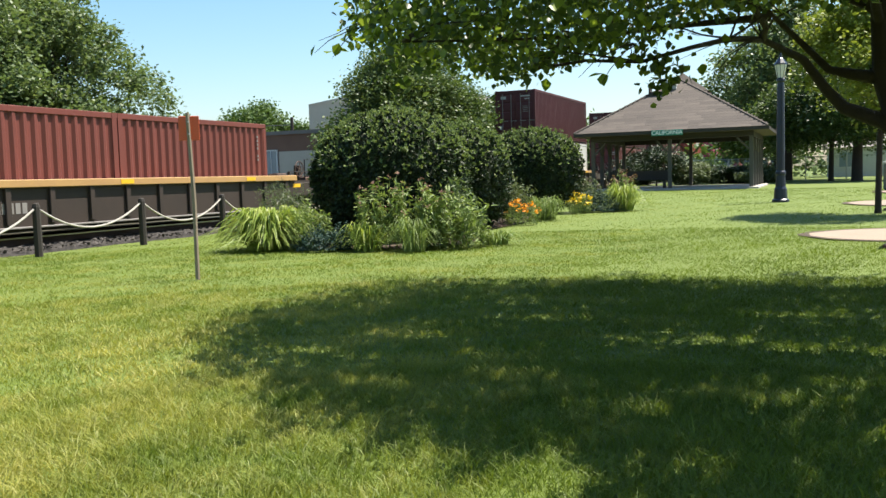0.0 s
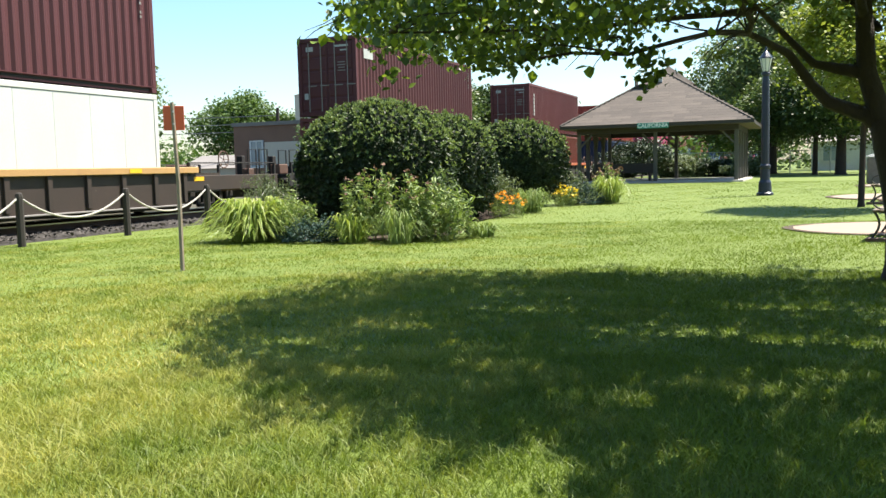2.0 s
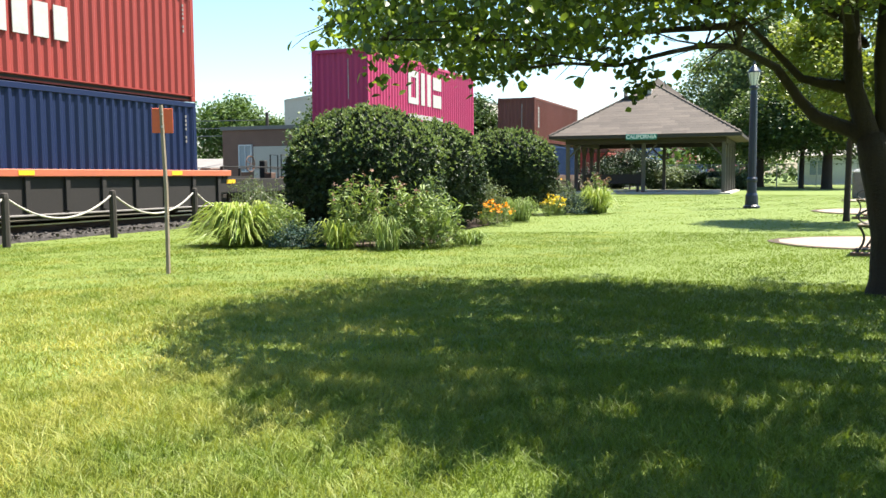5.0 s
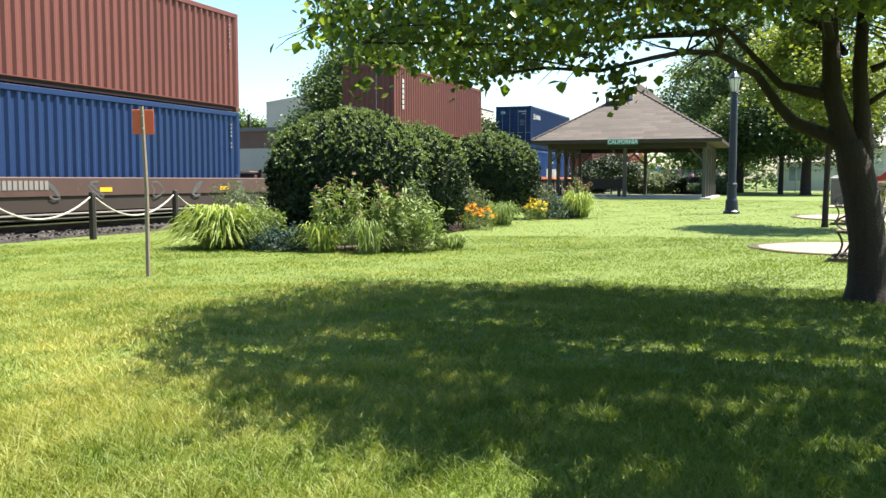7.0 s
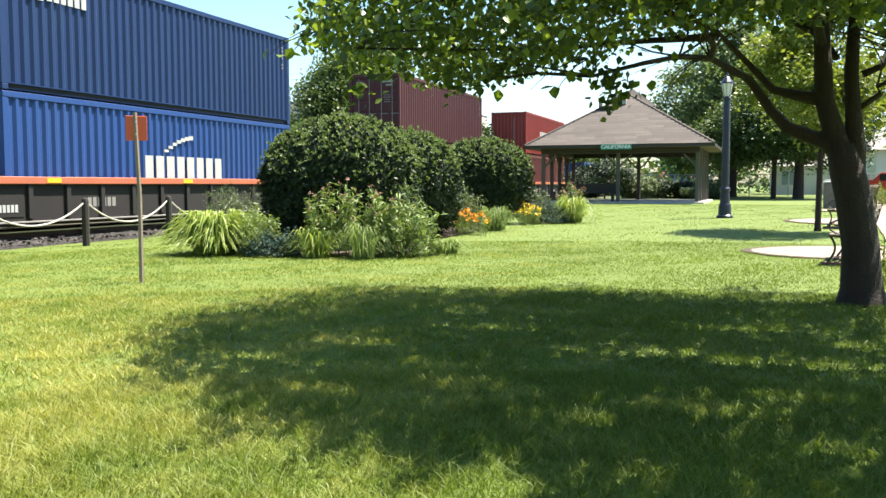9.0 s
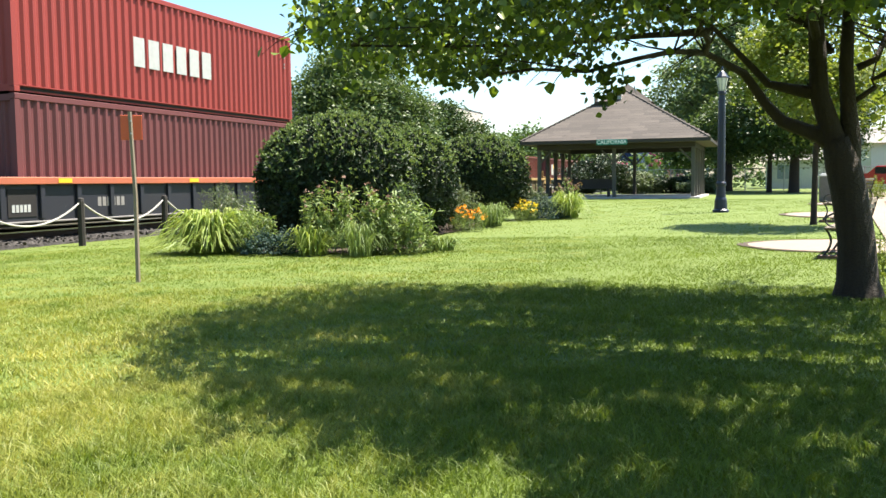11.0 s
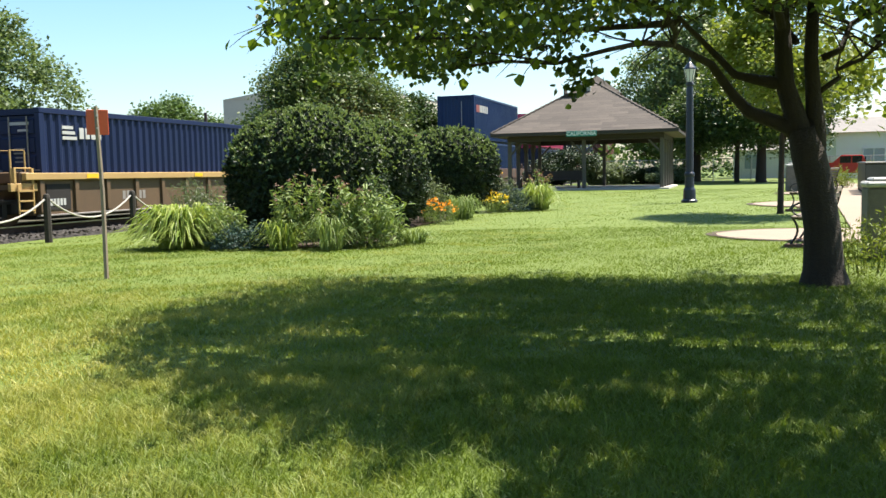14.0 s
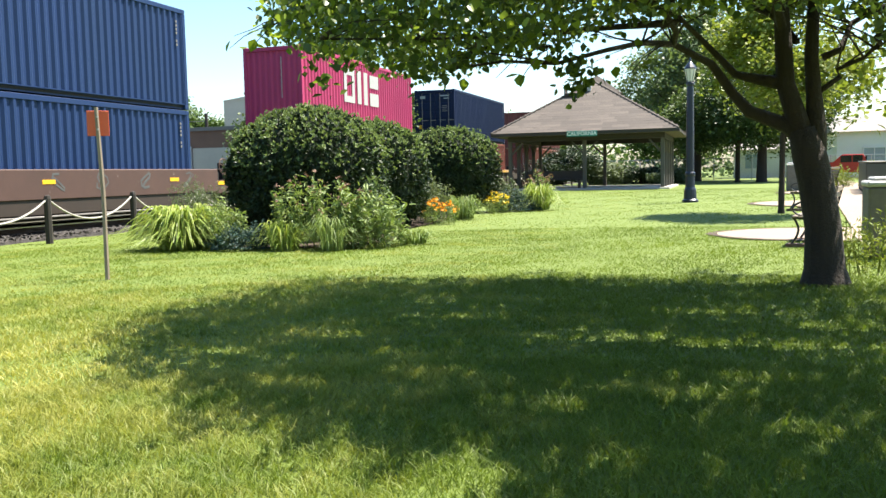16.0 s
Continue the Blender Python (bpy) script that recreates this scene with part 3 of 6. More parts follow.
def clipped_bush(x, y, rx, ry, rz, zc, seed, label):
    rng = np.random.default_rng(seed)
    root = empty("bush", x, y, ground_z(x, y))
    # near-black solid core stands in for the shade between the leaves
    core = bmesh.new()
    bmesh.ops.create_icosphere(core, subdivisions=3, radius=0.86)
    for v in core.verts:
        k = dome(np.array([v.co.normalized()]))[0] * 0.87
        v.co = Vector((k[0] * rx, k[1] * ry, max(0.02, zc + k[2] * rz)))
    part("core", core, CORE, root, "near-black core painting the inner shade")

    def shoots(n, low, deep):
        d = rng.normal(0, 1, (n, 3))
        d /= np.linalg.norm(d, axis=1)[:, None]
        d = d[d[:, 2] > low]
        a = np.arctan2(d[:, 1], d[:, 0])
        lump = 1 + 0.045 * np.sin(4.1 * a + 5 * d[:, 2] + seed) * np.cos(6.3 * d[:, 2] + 2 * a) + 0.03 * np.sin(11 * a + seed) * np.sin(9 * d[:, 2])
        p = dome(d) * (lump * rng.uniform(deep, 1.0, len(d)))[:, None] * (rx, ry, rz)
        p[:, 2] += zc
        ok = p[:, 2] > 0.05
        return p[ok], d[ok]
    p, d = shoots(int(2600 * rx * rz), -1.0, 0.84)
    part("foliage", whorls("foliage", p, d, 9, 0.088, rng), LEAF_HEDGE, root, "dark glossy green leaves")
    # paler leaves paint the sunlit top; they thin out down the sides
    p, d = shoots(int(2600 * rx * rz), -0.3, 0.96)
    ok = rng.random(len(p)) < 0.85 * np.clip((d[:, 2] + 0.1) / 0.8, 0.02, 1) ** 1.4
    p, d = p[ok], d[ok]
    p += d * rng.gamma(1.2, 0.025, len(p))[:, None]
    tagged(part("lit_top_leaves", whorls("lit_top_leaves", p, d + (0, 0, 0.5), 8, 0.072, rng, 0.4), LEAF_LIT_TOP, root, "pale leaves that paint the sunlit top"), kind="stuff")
    return tagged(root, label, "bush")


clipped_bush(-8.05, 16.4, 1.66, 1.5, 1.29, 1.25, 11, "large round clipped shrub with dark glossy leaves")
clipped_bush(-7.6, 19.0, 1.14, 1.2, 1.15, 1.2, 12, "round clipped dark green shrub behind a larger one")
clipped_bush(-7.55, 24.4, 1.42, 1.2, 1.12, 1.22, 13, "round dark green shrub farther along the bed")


def fountain_clump(name, x, y, n, spread, tall, wide, material, seed, label, category, squash=1.0):
    """A clump of arching blades."""
    rng = np.random.default_rng(seed)
    root_r = spread * 0.45 * np.sqrt(rng.random(n))
    a = rng.uniform(0, 2 * np.pi, n)
    g = ground_z(x, y)
    roots = np.stack([root_r * np.cos(a), root_r * np.sin(a) * squash, np.zeros(n)], 1)
    tilt = rng.uniform(0.08, 1.38, n) ** 1.0
    h = 1.75 * tall * np.cos(tilt) * rng.uniform(0.8, 1.08, n) + 0.12
    out = np.stack([np.cos(a), np.sin(a)], 1) * (spread * (0.2 + np.sin(tilt)) * rng.uniform(0.6, 1.05, n))[:, None] + rng.normal(0, 0.15, (n, 2))
    root = empty(name, x, y, g)
    part("leaf_tuft", blade_mesh("leaf_tuft", roots, h, out, np.full(n, wide) * rng.uniform(0.6, 1.2, n), rng, 6, 1.7), material, root)["kind"] = "stuff"
    return tagged(root, label, category)


def leafy_stems(name, x, y, n, rx, ry, tall, leaf, material, seed, label, category, heads=None, head_size=0.05):
    """Upright leafy stems, with flower heads where asked for."""
    rng = np.random.default_rng(seed)
    root = empty(name, x, y, ground_z(x, y))
    bm, pts, tops = bmesh.new(), [], []
    for k in range(n):
        r, a = math.sqrt(rng.random()), rng.uniform(0, 2 * math.pi)
        bx, by = rx * r * math.cos(a), ry * r * math.sin(a)
        h = tall * rng.uniform(0.62, 1.08) * (1 - 0.3 * r)
        tx, ty = bx * 1.12 + rng.normal(0, 0.05), by * 1.12 + rng.normal(0, 0.05)
        tube(bm, ((bx, by, 0), ((bx + tx) / 2, (by + ty) / 2, h * 0.5), (tx, ty, h)), (0.006, 0.005, 0.003), 3)
        tops.append((tx, ty, h))
        for j in range(int(h * 26)):
            f = rng.uniform(0.12, 1.0)
            pts.append((bx + (tx - bx) * f + rng.normal(0, 0.045), by + (ty - by) * f + rng.normal(0, 0.045), h * f))
    tagged(part("stalk", bm, material, root), kind="stuff")
    part("foliage", leaf_mesh("foliage", np.array(pts), leaf, rng, 0.3, 0.27), material, root)
    if heads:
        t = np.array(tops)
        t = np.repeat(t[: int(len(t) * 0.8)], 6, 0) + rng.normal(0, head_size * 0.45, (6 * int(len(t) * 0.8), 3))
        part("bloom", leaf_mesh("bloom", t, head_size, rng, 0.0, 0.8), heads, root)["kind"] = "stuff"
    return tagged(root, label, category)


def low_juniper(x, y, rx, ry, rz, seed):
    rng = np.random.default_rng(seed)
    p = shell_points(int(5200 * rx * ry * 4), rx, ry, rz, rng, 0.25, -0.1, 0.4)
    p[:, 2] = np.abs(p[:, 2]) + 0.02
    root = empty("juniper", x, y, ground_z(x, y))
    part("foliage", leaf_mesh("foliage", p, 0.052, rng, -0.3, 0.4), JUNIPER, root)
    return tagged(root, "low spreading blue-green juniper at the bed edge", "shrub")


fountain_clump("daylily", -9.4, 13.95, 800, 0.86, 0.98, 0.055, LILY, 21, "large yellow-green clump of arching daylily leaves", "plant")
leafy_stems("perennial", -8.62, 13.95, 75, 0.42, 0.4, 0.95, 0.10, PERENNIAL, 22, "bushy light green perennial between daylily and juniper", "plant")
low_juniper(-8.15, 13.75, 0.5, 0.45, 0.34, 23)
low_juniper(-7.7, 13.9, 0.35, 0.35, 0.42, 24)
fountain_clump("daylily", -7.25, 13.75, 170, 0.5, 0.62, 0.03, LILY, 25, "low arching clump of strap leaves", "plant")
fountain_clump("ornamental_grass", -6.35, 13.75, 200, 0.42, 0.75, 0.018, PERENNIAL, 26, "upright clump of narrow green leaves", "plant")
leafy_stems("perennial", -6.75, 14.15, 75, 0.85, 0.42, 1.35, 0.13, PERENNIAL, 27, "tall leafy perennial with faded flower heads", "plant", DRY_HEAD, 0.045)
leafy_stems("perennial", -5.95, 14.4, 80, 0.62, 0.45, 1.0, 0.12, PERENNIAL, 28, "bushy light green perennial at the bed edge", "plant")
leafy_stems("perennial", -6.0, 15.0, 34, 0.3, 0.3, 1.35, 0.11, LEAF_POPLAR, 29, "tall green shoots rising over the perennials", "plant")
leafy_stems("perennial", -6.95, 20.5, 70, 0.5, 0.55, 1.25, 0.10, SAGE, 31, "airy grey-green perennial between the shrubs", "plant")
fountain_clump("ornamental_grass", -6.35, 21.6, 320, 0.6, 0.75, 0.02, PERENNIAL, 32, "clump of fine ornamental grass", "plant")
leafy_stems("flowering_plant", -6.42, 19.9, 46, 0.42, 0.36, 0.62, 0.08, PERENNIAL, 33, "low plants with bright orange flowers", "flowers", ORANGE, 0.055)
leafy_stems("flowering_plant", -6.1, 24.15, 44, 0.3, 0.3, 0.58, 0.07, PERENNIAL, 34, "small plants with bright yellow flowers", "flowers", YELLOW, 0.06)
low_juniper(-5.75, 24.9, 0.62, 0.6, 0.55, 35)
fountain_clump("ornamental_grass", -5.15, 25.3, 300, 0.62, 0.95, 0.035, LILY, 36, "clump of upright green strap leaves at the bed end", "plant")
leafy_stems("perennial", -6.15, 24.9, 60, 0.5, 0.45, 1.05, 0.08, SAGE, 37, "grey-green perennial with pale spikes", "plant", SAGE, 0.05)
leafy_stems("perennial", -5.3, 26.0, 30, 0.3, 0.3, 1.25, 0.10, PERENNIAL, 38, "tall perennial with faded heads", "plant", DRY_HEAD, 0.07)
leafy_stems("shrub", -11.55, 17.8, 90, 0.6, 0.5, 1.4, 0.075, SAGE, 39, "loose olive-green shrub by the rope fence", "shrub")
fountain_clump("ornamental_grass", -5.35, 15.0, 160, 0.5, 0.3, 0.03, PERENNIAL, 40, "flopped grass leaves at the bed edge", "plant")

# ---- trees ----
def branch_line(start, end, sag, n=7, wob=0.06, rng=random):
    s, e = Vector(start), Vector(end)
    pts = []
    for i in range(n):
        f = i / (n - 1)
        p = s.lerp(e, f) + Vector((rng.uniform(-wob, wob), rng.uniform(-wob, wob), rng.uniform(-wob, wob) * 0.6)) * (0 if i in (0,) else 1)
        p.z += sag * 4 * f * (1 - f)
        pts.append(p)
    return pts


def shade_tree():
    """The spreading tree whose low boughs hang into the view."""
    rng = np.random.default_rng(5)
    rr = random.Random(5)
    bx, by = 1.0, 10.35
    root = empty("tree", bx, by, 0)
    trunk = bmesh.new()
    tube(trunk, ((0, 0, -0.15), (0, 0, 0.02), (-0.01, 0, 0.16), (-0.03, 0, 0.6), (-0.11, 0.01, 1.1), (-0.18, 0.02, 1.4), (-0.25, 0.02, 1.65)), (0.32, 0.255, 0.21, 0.185, 0.18, 0.175, 0.14), 14)
    tube(trunk, ((-0.2, 0.02, 1.45), (-0.28, 0.02, 1.7), (-0.42, 0.03, 2.14), (-0.45, 0.04, 2.68), (-0.48, 0.0, 3.1), (-0.6, -0.2, 4.5)), (0.14, 0.115, 0.1, 0.088, 0.075, 0.04), 10)
    tube(trunk, ((-0.12, 0.05, 1.3), (-0.10, 0.06, 1.65), (-0.13, 0.07, 2.0), (-0.16, 0.08, 2.41), (-0.14, 0.1, 3.0), (0.1, 0.25, 4.5)), (0.13, 0.105, 0.085, 0.074, 0.062, 0.035), 10)
    part("trunk", trunk, BARK, root, smooth=True)
    boughs = [([(-0.18, 0.02, 1.52), (-0.41, 0.03, 1.70), (-0.78, 0.05, 1.86), (-0.95, 0.0, 2.05), (-1.18, -0.1, 2.38), (-1.55, -0.6, 2.55), (-1.78, -1.6, 2.45), (-1.98, -2.6, 2.27), (-2.35, -2.95, 2.14), (-2.77, -3.06, 2.17), (-3.15, -3.2, 2.12)], 0.10, 0.012),
              ([(-0.42, 0.03, 2.14), (-0.68, 0.05, 2.2), (-0.93, 0.05, 2.27), (-1.25, 0.0, 2.62), (-1.5, -0.4, 2.85), (-2.2, -2.2, 3.05), (-3.3, -3.2, 2.8)], 0.078, 0.015),
              ([(-1.5, -0.4, 2.8), (-2.2, -0.9, 2.72), (-2.95, -1.5, 2.6), (-3.7, -2.4, 2.5), (-4.3, -3.3, 2.42)], 0.045, 0.01)]
    limbs = [((-0.45, 0.04, 2.7), (-2.2, -3.6, 3.3), 0.25, 0.055, 0.025), ((-1.55, -0.6, 2.55), (-2.3, -4.6, 2.65), 0.2, 0.035, 0.015),
             ((-0.5, -0.05, 3.3), (-2.8, -1.6, 4.6), 0.15, 0.05, 0.02), ((-0.5, -0.05, 3.2), (-0.6, -4.6, 4.2), 0.3, 0.05, 0.02),
             ((0.0, 0.1, 3.0), (2.0, -1.6, 4.0), 0.25, 0.05, 0.02), ((-0.05, 0.08, 2.4), (1.4, 0.5, 3.3), 0.1, 0.04, 0.018), ((-0.07, 0.07, 2.05), (0.75, -0.1, 2.6), 0.05, 0.032, 0.014),
             ((-0.3, 0.2, 2.6), (-1.6, 1.6, 3.9), 0.1, 0.04, 0.02), ((0.0, 0.15, 3.2), (0.6, 2.0, 4.4), 0.1, 0.04, 0.02), ((0.0, 0.1, 3.1), (1.4, -4.0, 3.6), 0.3, 0.05, 0.02)]
    lines = []
    for a, b, sag, r0, r1 in limbs:
        boughs.append((branch_line(a, b, sag, 9, 0.15, rr), r0, r1))
    for pts, r0, r1 in boughs:
        pts = [Vector(q) for q in pts]
        lines.append((pts, r0))
        part("limb", tube(bmesh.new(), pts, [r1 + (r0 - r1) * (1 - i / (len(pts) - 1)) ** 2 for i in range(len(pts))], 8), BARK, root, smooth=True)
    tw, ends = bmesh.new(), []
    for pts, r0 in lines:
        for i in range(2 if r0 < 0.07 else 5, len(pts)):
            for _ in range(5):
                d = Vector((rr.uniform(-1, 1), rr.uniform(-1, 1), rr.uniform(-0.25, 0.55))).normalized() * rr.uniform(0.4, 1.1)
                e = pts[i] + d
                if e.z < 2.05 + 0.1 * rr.random():
                    e.z = 2.1 + 0.25 * rr.random()
                line = branch_line(pts[i], e, 0.05, 4, 0.09, rr)
                # only twigs above the underside that fits the camera's view are built
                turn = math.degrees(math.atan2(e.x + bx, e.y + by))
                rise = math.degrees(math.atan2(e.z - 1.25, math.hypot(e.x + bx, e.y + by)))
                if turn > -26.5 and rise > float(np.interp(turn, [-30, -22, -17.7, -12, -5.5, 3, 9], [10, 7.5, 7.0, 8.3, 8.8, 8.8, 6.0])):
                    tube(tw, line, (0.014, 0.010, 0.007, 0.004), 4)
                ends.append((pts[i], e))
    tagged(part("twig_spray", tw, BARK, root, "fine dark twigs"), kind="stuff")
    # crown: clusters of leaves on the twigs and through the crown's body, thinner towards its rim
    c = []
    for a, e in ends:
        for f in np.linspace(0.35, 1.05, 16):
            c.append(np.array(a.lerp(e, f)) + rng.normal(0, 0.13, 3) * (1, 1, 0.7))
    # the crown's body, laid out over the ground that it shades; it thins and droops towards its rim
    n = 2500
    z = 2.0 + 3.6 * rng.random(n) ** 1.5
    gx, gy = rng.uniform(-5.3, 4.4, n), rng.uniform(1.9, 10.5, n)
    rim = np.minimum.reduce([gx + 5.2, 10.45 - gy, ((gx + 4.58) * 2.51 + (gy - 5.4) * 3.08) / 3.97, 2.6 - gx])
    z = np.where(rim < 1.3, 2.4 + (z - 2.0) * np.clip(rim, 0.25, 1.3) / 1.3, z)
    ok = rim > 0.12
    for x, y, zz in zip((gx + 0.361 * z)[ok], (gy + 0.327 * z)[ok], z[ok]):
        k = rng.integers(34, 58)
        c.extend(np.array((x - bx, y - by, zz)) + rng.normal(0, 1, (k, 3)) * (0.27, 0.27, 0.16))
    c = np.array(c)
    # leaves are dropped to keep shade off the lawn strip nearest the open side
    px, py = c[:, 0] + bx - 0.361 * c[:, 2], c[:, 1] + by - 0.327 * c[:, 2]
    edge = np.interp(px, [-4.6, -3.6, -3.0, -2.0, -1.2, -0.9, -0.65, -0.3], [5.6, 4.7, 4.05, 3.6, 3.85, 3.5, 2.7, 1.0])
    keep = py > edge + rng.normal(0, 0.22, len(c)) + 0.26 * np.sin(px * 5.3) + 0.18 * np.sin(px * 11.0 + 1.0)
    # gaps cut along the sun's path so that sun patches fall on the lawn
    for hx, hy, rx, ry in ((-1.0, 6.9, 0.6, 0.26), (-0.05, 6.7, 0.3, 0.18), (0.5, 6.7, 0.28, 0.18), (-3.1, 6.5, 0.4, 0.15), (-1.8, 5.3, 0.45, 0.13), (-0.2, 5.1, 0.35, 0.12), (0.9, 7.6, 0.4, 0.16), (-2.6, 4.9, 0.35, 0.14), (-2.3, 5.9, 0.4, 0.14), (-3.6, 5.7, 0.3, 0.12), (0.3, 5.6, 0.4, 0.13), (1.3, 6.4, 0.35, 0.15), (-1.0, 4.7, 0.35, 0.12), (0.8, 4.3, 0.3, 0.12), (-0.3, 8.2, 0.5, 0.15), (-2.2, 7.6, 0.4, 0.14)):
        keep &= (((px - hx) / rx) ** 2 + ((py - hy) / ry) ** 2 > 1) | (rng.random(len(c)) < 0.3)
    c = c[keep]
    wx, wy = c[:, 0] + bx, c[:, 1] + by
    turn, far = np.degrees(np.arctan2(wx, wy)), np.hypot(wx, wy)
    # the underside is cut by bearing and rise to fit the camera's view
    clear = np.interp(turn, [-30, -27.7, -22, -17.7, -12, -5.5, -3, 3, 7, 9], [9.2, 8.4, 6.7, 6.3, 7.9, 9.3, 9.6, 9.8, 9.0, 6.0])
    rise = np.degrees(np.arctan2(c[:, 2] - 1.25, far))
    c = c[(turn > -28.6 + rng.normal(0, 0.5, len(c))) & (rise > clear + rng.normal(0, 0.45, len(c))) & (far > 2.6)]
    # clumps that hang below the bough
    drop = [np.array(q) + rng.normal(0, 1, (n, 3)) * (0.09, 0.09, 0.08) for q, n in (((-2.30, -2.86, 2.18), 60), ((-2.15, -2.84, 2.06), 70), ((-2.22, -2.95, 1.94), 40), ((-3.17, -3.48, 2.06), 22), ((-3.04, -3.44, 2.17), 30), ((-3.37, -3.77, 2.09), 40), ((-3.98, -4.02, 2.04), 40))]
    c = np.concatenate([c] + drop)
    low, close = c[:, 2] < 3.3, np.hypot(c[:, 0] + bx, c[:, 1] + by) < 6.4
    # thinner at the right edge of the camera's view
    thin = rng.random(len(c)) < np.where((np.degrees(np.arctan2(c[:, 0] + bx, c[:, 1] + by)) > 6.3) & (np.hypot(c[:, 0] + bx, c[:, 1] + by) > 6), 0.35, 0.85)
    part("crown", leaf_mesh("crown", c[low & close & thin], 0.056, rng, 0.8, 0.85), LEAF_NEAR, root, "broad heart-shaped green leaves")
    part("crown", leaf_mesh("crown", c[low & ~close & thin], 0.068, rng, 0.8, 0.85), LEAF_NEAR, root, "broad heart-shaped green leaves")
    # upper leaves that show at that edge are thinned to fit the view
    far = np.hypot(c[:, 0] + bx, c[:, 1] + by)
    thinned_in_view = (np.degrees(np.arctan2(c[:, 0] + bx, c[:, 1] + by)) > 6.3) & (np.degrees(np.arctan2(c[:, 2] - 1.25, far)) < 18) & (rng.random(len(c)) > 0.35)
    part("upper_crown", small_leaves("upper_crown", c[~low & ~thinned_in_view], 0.13, rng, 0.4, 0.85), LEAF_UPPER, root, "broad heart-shaped green leaves")
    # crown added out of view, high over the near lawn, to block sky light
    k = 1100
    z = rng.uniform(3.4, 5.8, k)
    gx, gy = rng.uniform(-0.4, 5.2, k), rng.uniform(-3.4, 2.2, k)
    ok = gy > 1.4 - 1.6 * (gx + 0.4)
    over = np.stack([gx + 0.361 * z - bx, gy + 0.327 * z - by, z], 1)[ok]
    over = np.repeat(over, 26, 0) + rng.normal(0, 1, (26 * len(over), 3)) * (0.28, 0.28, 0.16)
    over = over[np.degrees(np.arctan2(over[:, 2] - 1.25, np.hypot(over[:, 0] + bx, over[:, 1] + by))) > 17]
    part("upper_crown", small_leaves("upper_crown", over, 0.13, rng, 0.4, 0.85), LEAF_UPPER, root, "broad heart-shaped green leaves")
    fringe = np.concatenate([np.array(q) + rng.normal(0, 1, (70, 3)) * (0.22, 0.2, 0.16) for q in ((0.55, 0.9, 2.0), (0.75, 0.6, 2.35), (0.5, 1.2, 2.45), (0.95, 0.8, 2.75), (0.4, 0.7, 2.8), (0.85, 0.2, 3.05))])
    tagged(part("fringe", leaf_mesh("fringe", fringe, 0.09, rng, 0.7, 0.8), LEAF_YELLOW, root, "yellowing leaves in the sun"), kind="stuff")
    tagged(root, "spreading shade tree with a forked trunk and low leafy boughs", "tree")
    # hanging tip sprays, leaf by leaf
    sprays = (((-4.72, -3.75, 2.36), 16), ((-4.35, -3.9, 2.45), 16), ((-3.2, -3.3, 2.08), 10), ((-2.6, -3.6, 2.02), 8), ((-1.8, -2.6, 2.12), 8))
    shapes = [leaf_mesh("leaf", np.zeros((1, 3)), 0.085, np.random.default_rng(70 + k), 0.6, 0.85) for k in range(5)]
    for s in shapes:
        s.materials.append(LEAF_TIP)
    for (sx, sy, sz), n in sprays:
        stem = bmesh.new()
        for k in range(4):
            tip = (sx + rr.gauss(0, 0.12), sy + rr.gauss(0, 0.12), sz + rr.gauss(0, 0.05) - 0.03)
            tube(stem, branch_line((sx + 0.3, sy + 0.2, sz + 0.2), tip, 0.05, 5, 0.02, rr), (0.008, 0.006, 0.005, 0.004, 0.002), 4)
        part("twig", stem, BARK, root)
        for k in range(n):
            f = rr.uniform(-0.25, 0.9)
            ob = part("leaf", shapes[k % 5], LEAF_TIP, root)
            ob.matrix_basis = pose(sx + 0.3 * f + rr.gauss(0, 0.09), sy + 0.2 * f + rr.gauss(0, 0.09), sz + 0.2 * f + rr.gauss(0, 0.05), 0, 0, rr.uniform(0, 360))


shade_tree()


def crown_tree(x, y, trunk_h, clumps, leaf, material, seed, label, trunk_r=0.2, total=20000, spread=0.45, category="tree", leaf_wide=0.7):
    """A tapered trunk with limbs, and a crown of leaf clumps spread over lobes (dx, dy, z, rx, rz)."""
    rng, rr = np.random.default_rng(seed), random.Random(seed)
    g = ground_z(x, y)
    root = empty("tree", x, y, g)
    tr = bmesh.new()
    top = max(l[2] for l in clumps)
    tube(tr, ((0, 0, -0.2), (0, 0, 0.1), (0.03, 0, trunk_h), (0.0, 0.05, top)), (trunk_r * 1.5, trunk_r, trunk_r * 0.8, trunk_r * 0.25), 9)
    for dx, dy, z, rx, rz in clumps:
        tube(tr, branch_line((0, 0, max(0.6 * trunk_h, min(trunk_h, z - 1))), (dx, dy, z), 0.1, 5, 0.12, rr), [trunk_r * f for f in (0.55, 0.42, 0.32, 0.22, 0.1)], 6)
    part("trunk", tr, BARK, root, smooth=True)
    pts = []
    each = max(8, int(total / sum(int(11 * l[3] * l[4]) + 9 for l in clumps)))
    for dx, dy, z, rx, rz in clumps:
        n = int(11 * rx * rz) + 9
        d = rng.normal(0, 1, (n, 3))
        d /= np.linalg.norm(d, axis=1)[:, None]
        cc = d * (rng.uniform(0.45, 1.0, n) ** 0.5)[:, None] * (rx, rx, rz) + (dx, dy, z)
        for p in cc:
            pts.append(p + np.clip(rng.normal(0, 1, (each, 3)), -1.6, 1.6) * (spread, spread, spread * 0.62) * rng.uniform(0.7, 1.25))
    pts = np.concatenate(pts)
    part("crown", small_leaves("crown", pts, leaf, rng, 0.3, leaf_wide), material, root)
    return tagged(root, label, category)


